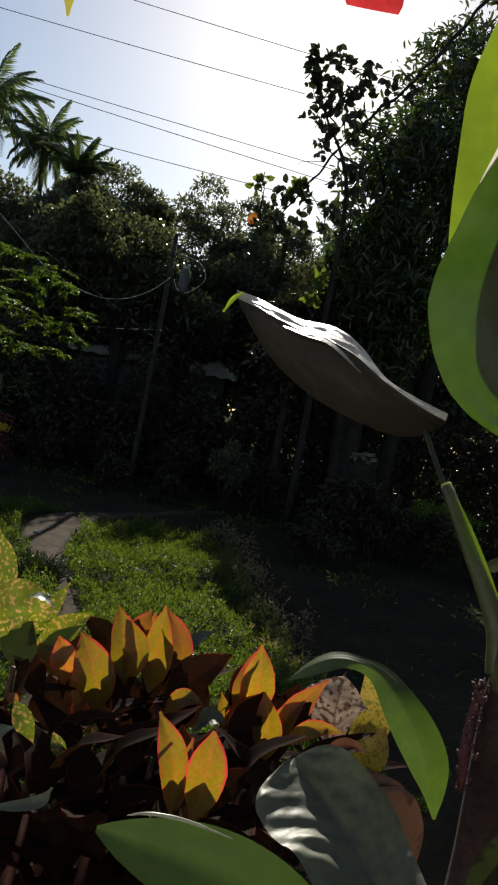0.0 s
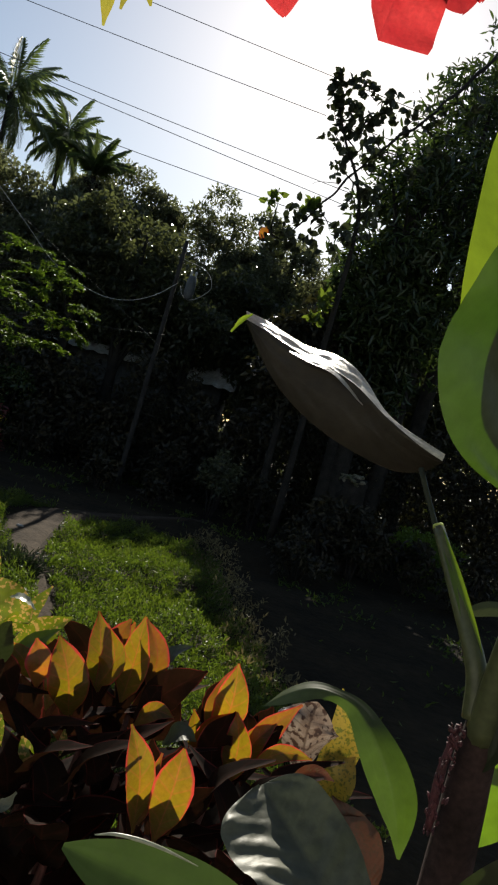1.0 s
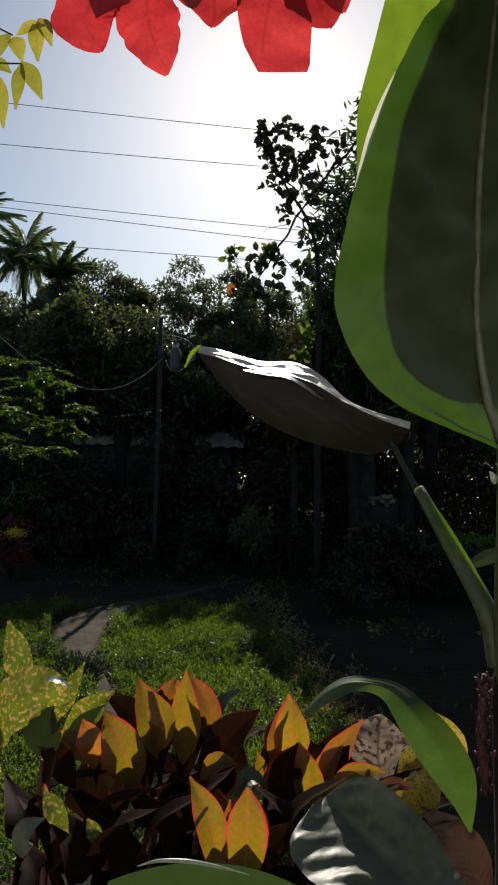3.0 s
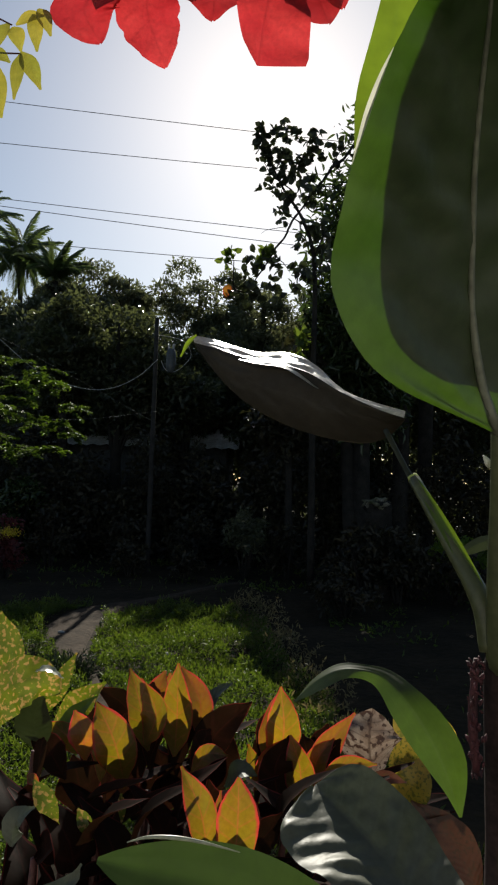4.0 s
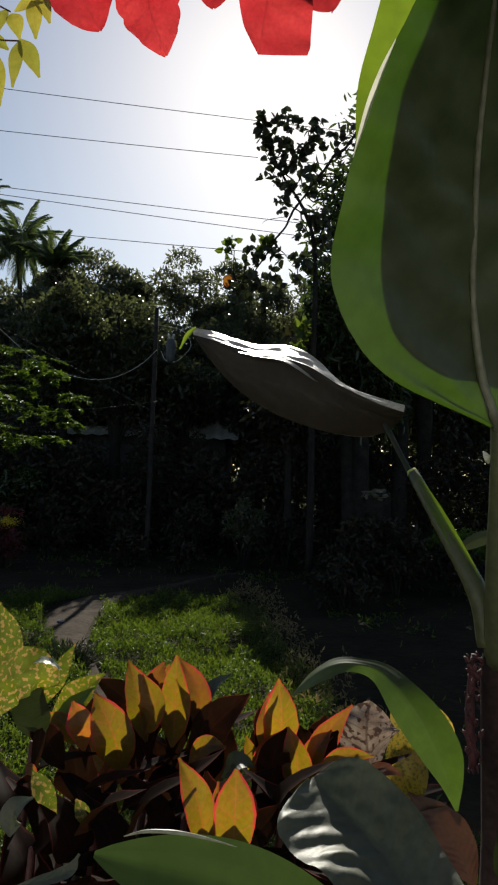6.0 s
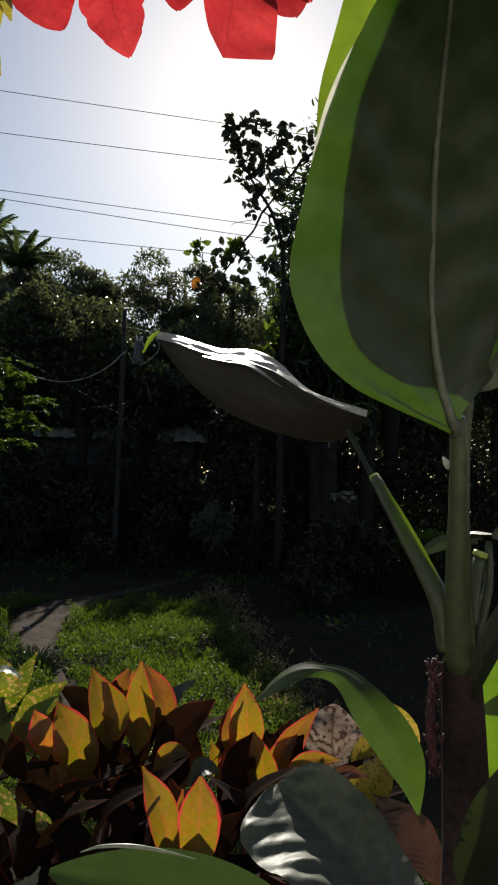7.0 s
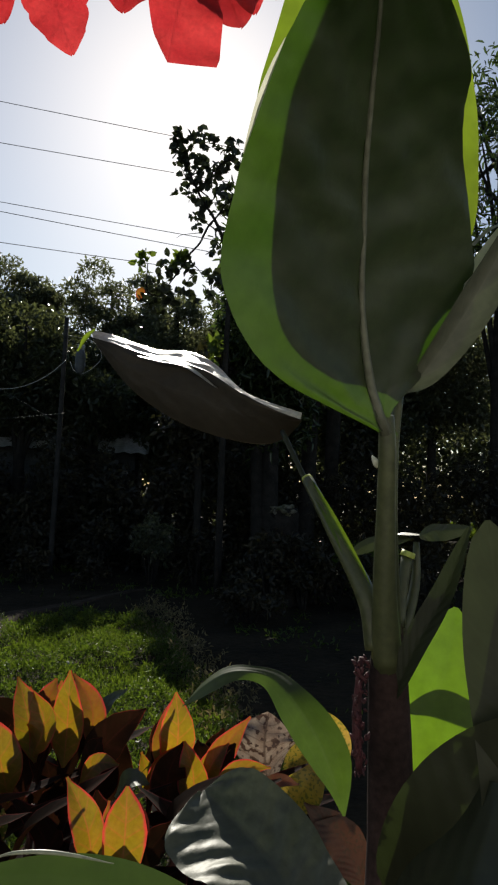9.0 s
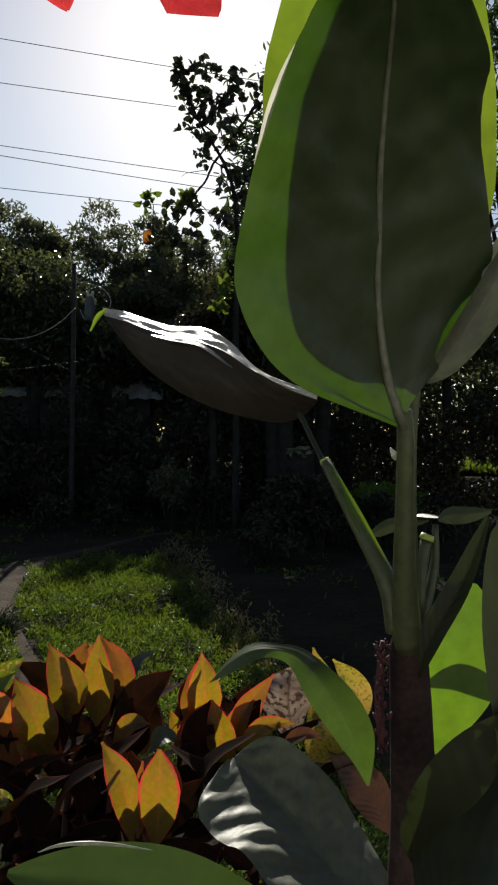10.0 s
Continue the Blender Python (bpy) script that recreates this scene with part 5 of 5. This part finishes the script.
        bmesh.ops.create_icosphere(bm, subdivisions=1, radius=r.uniform(0.0004, 0.0011), matrix=m)
    part("flower_spike", bm, M_SPIKE, BP, "dried red flower spike")


flower_spike((0.214, 0.515, 2.014), (0.216, 0.518, 1.955))


# ---- foreground: crotons ----
def croton(foot, label):
    return thing("croton", (foot[0], foot[1], 0), label, "shrub", "croton shrubs")


def crown_stem(t, head, lean=0.05):
    h = Vector(head)
    f = t.location
    stalk(t, M_TWIG, (f - Vector((0, 0, 0.05)), f.lerp(h, 0.5) + Vector((lean, 0.03, 0)), h - Vector((lean * 0.3, 0, 0.2)), h), [0.009, 0.008, 0.006, 0.003], "stem", n=18)


def whorl(t, head, n, length, width, material, seed, drop=0.3, rise=0.5):
    """Leaves in a spiral down the last part of a stem."""
    r = random.Random(seed)
    h = Vector(head)
    for i in range(n):
        k = i / max(1, n - 1)
        a = i * 2.4 + r.uniform(-0.3, 0.3)
        out = Vector((math.cos(a), math.sin(a), 0))
        b = h - Vector((0, 0, drop * k))
        ln = length * r.uniform(0.75, 1.15) * (0.7 + 0.3 * k)
        up = rise * (1 - 0.9 * k) + r.uniform(-0.1, 0.15)
        m1 = b + (out * 0.5 + Vector((0, 0, up * 0.75))) * ln * 0.6
        e = b + (out * 0.95 + Vector((0, 0, up))) * ln
        e.z -= 0.15 * ln * k
        leaf(t, material, (b, b + out * 0.12 * ln, m1, e), width * r.uniform(0.8, 1.15), (-out.x * 0.5, -out.y * 0.5, 1), fold=0.2, belly=0.5, ripple=0.03, waves=2.5, nu=10, nv=6, seed=r.random() * 6)


def lit(t, base, mid, tip, width, material=M_CRO, face=(0.1, -1, 0.3), **kw):
    kw.setdefault("fold", 0.18)
    leaf(t, material, (base, mid, tip), width * 0.82, face, **{"jag": 0.06, "belly": 0.46, "sharp": 1.05, "ripple": 0.045, "waves": 2.3, "nu": 18, "nv": 8, "seed": 40 * width + 9 * tip[0], **kw})
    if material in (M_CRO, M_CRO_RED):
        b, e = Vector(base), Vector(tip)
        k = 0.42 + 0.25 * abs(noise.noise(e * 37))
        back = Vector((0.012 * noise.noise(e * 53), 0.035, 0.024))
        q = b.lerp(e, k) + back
        leaf(t, M_CRO_DARK_SHADED, (b + Vector((0, 0.02, -0.03)), b.lerp(q, 0.55) + Vector((0, 0.012, 0)), q), width * 0.95, face, fold=0.2, belly=0.5, ripple=0.03, nu=10, nv=6, seed=k * 9)


CR = "croton with orange leaves edged in red"
c1 = croton((-0.004, 0.830, 0), CR)
crown_stem(c1, (-0.0173, 0.9100, 1.7604), 0.02)
lit(c1, (0.0115, 0.9000, 1.8017), (0.0134, 0.8950, 1.8499), (0.0113, 0.9050, 1.8988), 0.0448, M_CRO, (-0.15, -1, 0.2))
lit(c1, (0.0351, 0.9200, 1.8119), (0.0347, 0.9200, 1.8558), (0.0126, 0.9250, 1.8904), 0.0335, M_CRO_RED, (0.5, -1, 0.2))
lit(c1, (-0.0139, 0.8800, 1.8143), (-0.0211, 0.8700, 1.8607), (-0.0360, 0.8800, 1.8983), 0.0383, M_CRO, (0.45, -1, 0.2))
lit(c1, (-0.0148, 0.8700, 1.8239), (-0.0049, 0.8650, 1.8591), (-0.0242, 0.8800, 1.8881), 0.0406, M_CRO, (-0.5, -1, 0.2))
lit(c1, (-0.0164, 0.9200, 1.8168), (-0.0130, 0.9200, 1.8568), (-0.0063, 0.9300, 1.8833), 0.0380, M_CRO_RED, (-0.2, -1, 0.3))
lit(c1, (-0.0000, 0.9300, 1.8077), (-0.0055, 0.9300, 1.8478), (-0.0018, 0.9400, 1.8781), 0.0335, M_CRO_RED, (0.3, -1, 0.2))
lit(c1, (-0.0341, 0.8700, 1.7804), (-0.0429, 0.8500, 1.8330), (-0.0654, 0.8600, 1.8689), 0.0518, M_CRO, (0.2, -1, 0.2), belly=0.5)
lit(c1, (-0.0577, 0.8600, 1.7891), (-0.0569, 0.8550, 1.8221), (-0.0621, 0.8650, 1.8565), 0.0271, M_CRO, (-0.5, -1, 0.2))
lit(c1, (-0.0738, 0.8600, 1.8081), (-0.0759, 0.8500, 1.8398), (-0.0864, 0.8550, 1.8612), 0.0339, M_CRO_RED, (0.2, -1, 0.25), belly=0.52)
lit(c1, (-0.0804, 0.8800, 1.8083), (-0.0977, 0.8700, 1.8303), (-0.1184, 0.8700, 1.8431), 0.0292, M_CRO, (0.2, -1, 0.35))
lit(c1, (-0.0883, 0.8400, 1.7988), (-0.1036, 0.8300, 1.8311), (-0.1239, 0.8300, 1.8524), 0.036, M_CRO_DARK_SHADED, (0.35, -0.7, 0.75))
lit(c1, (-0.0289, 0.9300, 1.8001), (-0.0499, 0.9300, 1.8414), (-0.0834, 0.9300, 1.8617), 0.0379, M_CRO_DARK_SHADED, (0.2, -1, 0.35))
lit(c1, (0.0317, 0.9400, 1.8116), (0.0469, 0.9400, 1.8499), (0.0693, 0.9400, 1.8705), 0.0290, M_BROAD_GLOSS, (-0.2, -0.45, 1))
lit(c1, (0.0294, 0.8900, 1.7948), (0.0598, 0.8800, 1.8378), (0.0929, 0.8800, 1.8695), 0.0517, M_CRO_DARK_SHADED, (-0.35, -0.85, 0.5))
lit(c1, (0.0351, 0.8500, 1.8052), (0.0516, 0.8450, 1.8278), (0.0719, 0.8450, 1.8271), 0.0238, M_CRO, (-0.1, -0.9, 0.45))
lit(c1, (0.0561, 0.9600, 1.7403), (0.0591, 0.9550, 1.7776), (0.0664, 0.9650, 1.8095), 0.062, M_CRO_DARK_SHADED, (-0.2, -1, 0.3))
lit(c1, (0.0441, 0.9500, 1.7378), (0.0405, 0.9450, 1.7776), (0.0284, 0.9500, 1.8067), 0.06, M_CRO_DARK_SHADED, (0.2, -1, 0.3))
lit(c1, (-0.0018, 0.9500, 1.7165), (-0.0054, 0.9450, 1.7595), (-0.0146, 0.9500, 1.7886), 0.066, M_CRO_DARK_SHADED, (0.1, -1, 0.3))
lit(c1, (-0.0473, 0.9500, 1.7140), (-0.0506, 0.9450, 1.7540), (-0.0558, 0.9500, 1.7866), 0.066, M_CRO_DARK_SHADED, (0.0, -1, 0.3))
lit(c1, (-0.0996, 0.9500, 1.7112), (-0.1025, 0.9450, 1.7482), (-0.1126, 0.9500, 1.7773), 0.064, M_CRO_DARK_SHADED, (0.1, -1, 0.3))
whorl(c1, (-0.0223, 0.9400, 1.7468), 10, 0.12, 0.045, M_CRO_DARK_SHADED, 1)
whorl(c1, (-0.0589, 0.9000, 1.7511), 10, 0.12, 0.045, M_CRO_DARK_SHADED, 2)
c2 = croton((0.079, 0.745, 0), CR)
crown_stem(c2, (0.0787, 0.7450, 1.7651), 0.02)
lit(c2, (0.0654, 0.7450, 1.7644), (0.0581, 0.7250, 1.8267), (0.0394, 0.7300, 1.8632), 0.032, M_CRO, (0.4, -1, 0.15), belly=0.5)
lit(c2, (0.0847, 0.7400, 1.7637), (0.0879, 0.7200, 1.8239), (0.0876, 0.7200, 1.8607), 0.043, M_CRO, (0, -1, 0.2), belly=0.52, sharp=0.9)
lit(c2, (0.0680, 0.7600, 1.7630), (0.0709, 0.7550, 1.8010), (0.0709, 0.7600, 1.8318), 0.022, M_CRO_RED, (-0.8, -1, 0.2))
lit(c2, (0.0750, 0.7700, 1.7505), (0.1107, 0.7600, 1.7958), (0.1246, 0.7600, 1.8154), 0.03, M_CRO_DARK_SHADED, (-0.3, -0.9, 0.5))
whorl(c2, (0.0753, 0.7700, 1.7434), 9, 0.11, 0.042, M_CRO_DARK_SHADED, 3, 0.25)
c3 = croton((0.128, 0.800, 0), CR)
crown_stem(c3, (0.1314, 0.8900, 1.7534), 0.02)
lit(c3, (0.1216, 0.8900, 1.7848), (0.1273, 0.8800, 1.8427), (0.1227, 0.8900, 1.8833), 0.0456, M_CRO, (-0.25, -1, 0.2), belly=0.5)
lit(c3, (0.1169, 0.8950, 1.7824), (0.1105, 0.8900, 1.8336), (0.1218, 0.9000, 1.8768), 0.0251, M_CRO_RED, (-0.9, -1, 0.2))
lit(c3, (0.1451, 0.8700, 1.7637), (0.1445, 0.8600, 1.8101), (0.1334, 0.8650, 1.8428), 0.0389, M_CRO, (-0.35, -1, 0.2))
lit(c3, (0.1280, 0.8750, 1.7605), (0.1189, 0.8600, 1.8088), (0.1336, 0.8700, 1.8403), 0.0480, M_CRO_DARK_SHADED, (0.3, -1, 0.25))
lit(c3, (0.0981, 0.8900, 1.7750), (0.1089, 0.8800, 1.8114), (0.1328, 0.8800, 1.8361), 0.0205, M_CRO_RED, (0.4, -1, 0.3))
lit(c3, (0.1523, 0.9000, 1.7614), (0.1710, 0.8900, 1.8190), (0.2031, 0.9000, 1.8561), 0.0364, M_CRO_RED, (0.3, -1, 0.3))
lit(c3, (0.1564, 0.8900, 1.7662), (0.1616, 0.8800, 1.8110), (0.1807, 0.8900, 1.8322), 0.0297, M_CRO, (-0.4, -1, 0.2))
lit(c3, (0.1609, 0.8600, 1.7914), (0.1873, 0.8500, 1.8212), (0.2196, 0.8500, 1.8238), 0.0218, M_CRO, (0, -0.9, 0.5))
lit(c3, (0.1011, 0.9000, 1.7706), (0.0960, 0.8900, 1.8027), (0.0906, 0.8900, 1.8222), 0.0182, M_CRO, (0.3, -1, 0.2))
lit(c3, (0.0683, 0.8700, 1.7852), (0.0829, 0.8650, 1.8044), (0.1014, 0.8650, 1.8009), 0.0298, M_BROAD_GLOSS, (-0.1, -0.5, 1))
lit(c3, (0.0727, 0.8900, 1.7899), (0.0878, 0.8900, 1.8000), (0.1018, 0.8900, 1.8099), 0.0171, M_BROAD_GLOSS, (-0.1, -0.26, 1))
lit(c3, (0.1662, 0.9200, 1.7408), (0.1546, 0.9100, 1.8044), (0.1490, 0.9200, 1.8244), 0.0340, M_CRO_DARK_SHADED, (-0.2, -1, 0.3))
whorl(c3, (0.1418, 0.9200, 1.7336), 12, 0.11, 0.042, M_CRO_DARK_SHADED, 4)
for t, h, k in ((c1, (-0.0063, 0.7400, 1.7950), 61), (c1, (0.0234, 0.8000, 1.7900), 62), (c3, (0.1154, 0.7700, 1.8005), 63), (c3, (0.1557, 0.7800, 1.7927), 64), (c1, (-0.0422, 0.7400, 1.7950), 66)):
    whorl(t, h, 9, 0.095, 0.042, M_CRO_DARK_SHADED, k, 0.2, 0.75)
DARK_CROTON = "dark-leaved croton with shade put into its colour"
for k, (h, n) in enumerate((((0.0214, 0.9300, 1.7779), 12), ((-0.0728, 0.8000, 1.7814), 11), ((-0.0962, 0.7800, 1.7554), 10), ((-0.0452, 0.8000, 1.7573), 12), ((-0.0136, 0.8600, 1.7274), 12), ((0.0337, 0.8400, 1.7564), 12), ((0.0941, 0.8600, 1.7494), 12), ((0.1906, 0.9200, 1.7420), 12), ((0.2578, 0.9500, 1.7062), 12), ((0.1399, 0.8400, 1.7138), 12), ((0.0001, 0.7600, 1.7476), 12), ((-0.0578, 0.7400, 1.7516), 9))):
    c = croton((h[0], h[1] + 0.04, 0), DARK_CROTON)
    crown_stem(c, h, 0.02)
    whorl(c, h, n, 0.12, 0.046, M_CRO_DARK_SHADED, 20 + k, 0.4)
# spotted plant
s1 = thing("spotted_plant", (-0.131, 0.87, 0), "green plant spotted with pink and yellow", "plant", "spotted plants")
crown_stem(s1, (-0.1311, 0.8700, 1.8127), 0.02)
leaf(s1, M_SPOT, ((-0.1701, 0.8400, 1.7843), (-0.1665, 0.8100, 1.8557), (-0.1335, 0.7900, 1.8992), (-0.1048, 0.7850, 1.9112), (-0.0817, 0.7900, 1.8994)), 0.05, (-0.35, -1, 0.35), fold=-0.1, ripple=0.06, nu=30, nv=12, belly=0.5, sharp=0.6, crinkle=0.02, label="broad drooping leaf speckled pink")
leaf(s1, M_EDGE_GLARE, ((-0.1041, 0.7820, 1.9192), (-0.0959, 0.7820, 1.9221), (-0.0875, 0.7840, 1.9193), (-0.0790, 0.7860, 1.9130)), 0.011, (0.1, -0.28, 1), name="rolled_edge", label="rolled leaf edge coloured pale for its glare", nu=14, nv=5, ripple=0.06, crinkle=0.05)
leaf(s1, M_SHADE, ((-0.1121, 0.8300, 1.8293), (-0.1141, 0.8150, 1.8642), (-0.1023, 0.8000, 1.8944)), 0.036, (0.1, -0.85, -0.3), fold=0.1, label="dark leaf put in for the spotted leaf's shaded half")
lit(s1, (-0.1585, 0.8800, 1.8660), (-0.1625, 0.8800, 1.9070), (-0.1810, 0.8900, 1.9505), 0.04, M_SPOT, (-0.1, -1, 0.2), belly=0.55)
lit(s1, (-0.1056, 0.8300, 1.8675), (-0.0927, 0.8200, 1.8972), (-0.0798, 0.8300, 1.9254), 0.022, M_SPOT, (0.4, -1, 0.2))
lit(s1, (-0.1236, 0.9000, 1.8193), (-0.0915, 0.8900, 1.8539), (-0.0634, 0.8900, 1.8800), 0.04, M_SPOT, (-0.2, -0.95, 0.4))
lit(s1, (-0.1160, 0.8800, 1.8241), (-0.0929, 0.8750, 1.8484), (-0.0688, 0.8750, 1.8703), 0.022, M_BROAD_MID, (-0.2, -0.9, 0.5))
lit(s1, (-0.0929, 0.7600, 1.8325), (-0.0795, 0.7550, 1.8172), (-0.0677, 0.7550, 1.7978), 0.022, M_SPOT, (0.2, -1, 0.3))
lit(s1, (-0.0530, 0.7600, 1.8104), (-0.0442, 0.7550, 1.8000), (-0.0389, 0.7600, 1.7844), 0.016, M_SPOT, (0.1, -1, 0.3))
lit(s1, (-0.0242, 0.8000, 1.8067), (-0.0226, 0.8000, 1.7940), (-0.0220, 0.8000, 1.7798), 0.01, M_SPOT, (0.1, -1, 0.3))
lit(s1, (-0.1026, 0.7700, 1.8326), (-0.0973, 0.7700, 1.8289), (-0.0910, 0.7700, 1.8234), 0.012, M_CRO_RED, (0.1, -1, 0.3))
lit(s1, (-0.0955, 0.7200, 1.7969), (-0.0928, 0.7200, 1.8171), (-0.0776, 0.7200, 1.8290), 0.026, M_BROAD_GLOSS, (0.1, -0.5, 0.9))
lit(s1, (-0.0818, 0.7000, 1.7696), (-0.0423, 0.7000, 1.7823), (-0.0319, 0.7000, 1.7978), 0.014, M_BROAD_GLOSS, (0.1, -0.6, 0.9))
whorl(s1, (-0.1374, 0.8600, 1.7769), 8, 0.11, 0.045, M_CRO_DARK_SHADED, 8)
# mottled plant
m1 = thing("mottled_plant", (0.247, 0.92, 0), "plant with mauve, yellow and rust mottled leaves", "plant", "spotted plants")
crown_stem(m1, (0.2598, 1.0000, 1.7203), 0.02)
lit(m1, (0.2359, 0.9700, 1.7458), (0.2271, 0.9550, 1.8057), (0.2324, 0.9700, 1.8382), 0.0990, M_MAUVE, (-0.1, -0.85, 0.5), belly=0.56, sharp=0.8, fold=-0.34, quilt=0.05, lobes=6.0, nu=34, nv=16)
lit(m1, (0.2598, 1.0000, 1.7203), (0.2828, 1.0000, 1.7811), (0.2656, 1.0100, 1.8495), 0.0560, M_SPOT_YEL, (-0.2, -1, 0.2))
lit(m1, (0.2563, 0.9800, 1.7230), (0.2765, 0.9600, 1.7573), (0.2935, 0.9700, 1.7882), 0.0584, M_SPOT_YEL, (-0.3, -0.95, 0.3))
lit(m1, (0.3406, 0.9100, 1.6669), (0.3155, 0.9300, 1.7134), (0.2726, 0.9400, 1.7500), 0.0568, M_RUST, (-0.2, -0.9, 0.4))
lit(m1, (0.2733, 1.0200, 1.7321), (0.2801, 1.0200, 1.7732), (0.2788, 1.0300, 1.7967), 0.0447, M_RUST, (-0.2, -1, 0.2))
lit(m1, (0.2102, 0.8900, 1.7803), (0.2317, 0.8800, 1.7983), (0.2549, 0.8800, 1.7949), 0.0182, M_RUST, (0, -0.8, 0.6))
lit(m1, (0.3260, 0.9900, 1.7600), (0.3180, 0.9900, 1.8050), (0.2890, 1.0000, 1.8380), 0.0420, M_SPOT_YEL, (-0.3, -1, 0.2))
whorl(m1, (0.2707, 1.0200, 1.6913), 10, 0.12, 0.046, M_CRO_DARK_SHADED, 9)

# ---- foreground: red bracts and small leaves overhead ----
rb = thing("red_bract_branch", (0.1, 0.88, 3.3), "hanging branch with large red translucent bracts", "branch")
rb_stem = stalk(rb, M_TWIG, ((0.1, 0.88, 3.3), (0.001, 0.900, 2.933), (-0.021, 0.900, 2.778), (-0.031, 0.870, 2.657)), [0.004, 0.003, 0.002], "stem", n=10)
stalk(rb, M_TWIG, ((-0.021, 0.900, 2.778), (0.067, 0.900, 2.715), (0.155, 0.920, 2.706)), [0.003, 0.0025, 0.002], "stem", n=10)


def bract(t_base, mid, tip, width, face=(0, -1, 0.2)):
    leaf(rb_stem, M_RED, (t_base, mid, tip), width, face, name="bract", fold=0.05, belly=0.5, sharp=0.75, ripple=0.05, waves=2.5, nu=26, nv=10, seed=width * 99, jag=0.13)


bract((-0.079, 0.870, 2.657), (-0.111, 0.860, 2.608), (-0.096, 0.870, 2.572), 0.075)
bract((-0.050, 0.870, 2.663), (-0.043, 0.866, 2.600), (-0.022, 0.866, 2.543), 0.068)
leaf(rb_stem, M_RED, ((0.0961, 0.8900, 2.6846), (0.0844, 0.8750, 2.6146), (0.0764, 0.8720, 2.5496)), 0.092, (0, -1, 0.2), name="bract", fold=0.05, ripple=0.05, waves=2.5, nu=26, nv=12, jag=0.1, seed=5.0, outline=[(0.0, 0.03, 0.03), (0.2, 0.34, 0.38), (0.45, 0.52, 0.38), (0.6, 0.56, 0.31), (0.8, 0.58, 0.2), (0.92, 0.6, 0.1), (1.0, 0.58, 0.0)])
bract((0.117, 0.900, 2.703), (0.136, 0.900, 2.660), (0.155, 0.900, 2.618), 0.08)
bract((0.030, 0.900, 2.703), (0.025, 0.900, 2.660), (0.023, 0.900, 2.620), 0.07)
bract((0.173, 0.920, 2.731), (0.206, 0.930, 2.710), (0.258, 0.930, 2.681), 0.075)
bract((0.082, 0.840, 2.691), (0.116, 0.830, 2.644), (0.139, 0.830, 2.605), 0.08)
bract((-0.037, 0.840, 2.669), (-0.071, 0.840, 2.635), (-0.093, 0.840, 2.589), 0.06)
bract((0.018, 0.850, 2.694), (0.001, 0.850, 2.653), (0.008, 0.850, 2.607), 0.07)

for b, m, e, w in (((-0.027, 0.950, 2.823), (0.021, 0.950, 2.767), (0.035, 0.950, 2.691), 0.085), ((0.034, 0.970, 2.872), (0.070, 0.970, 2.809), (0.096, 0.970, 2.720), 0.09), ((0.124, 0.960, 2.881), (0.144, 0.960, 2.820), (0.172, 0.960, 2.756), 0.085), ((0.106, 0.900, 2.764), (0.143, 0.890, 2.701), (0.170, 0.890, 2.629), 0.075), ((-0.110, 0.960, 2.816), (-0.064, 0.960, 2.766), (-0.029, 0.960, 2.705), 0.075)):
    bract(b, m, e, w)
yb = thing("leaflet_branch", (-0.55, 0.86, 3.3), "thin branch with small yellow-green leaflets", "branch")
yb_stem = stalk(yb, M_TWIG, ((-0.55, 0.86, 3.3), (-0.328, 0.840, 2.673), (-0.219, 0.840, 2.592), (-0.182, 0.840, 2.571)), [0.0016, 0.0012, 0.0008], "stem", n=8)
stalk(yb, M_TWIG, ((-0.55, 0.86, 3.3), (-0.324, 0.840, 2.598), (-0.217, 0.840, 2.546), (-0.171, 0.840, 2.540)), [0.0016, 0.0012, 0.0008], "stem", n=8)
for b, e, w in (((-0.178, 0.840, 2.571), (-0.147, 0.840, 2.581), 0.015), ((-0.181, 0.840, 2.569), (-0.171, 0.840, 2.542), 0.018), ((-0.185, 0.840, 2.573), (-0.201, 0.840, 2.540), 0.015), ((-0.171, 0.840, 2.542), (-0.148, 0.840, 2.501), 0.019), ((-0.171, 0.840, 2.540), (-0.176, 0.840, 2.490), 0.015), ((-0.194, 0.840, 2.525), (-0.188, 0.840, 2.470), 0.016), ((-0.207, 0.840, 2.540), (-0.182, 0.840, 2.530), 0.016), ((-0.159, 0.840, 2.583), (-0.154, 0.840, 2.542), 0.017), ((-0.155, 0.840, 2.589), (-0.140, 0.840, 2.559), 0.016)):
    m = tuple((x + y) / 2 + z for x, y, z in zip(b, e, (0.001, -0.003, 0.002)))
    leaf(yb_stem, M_YELGREEN, (b, m, e), w, (0.1, -1, 0.2), name="leaflet", nu=8, nv=4)
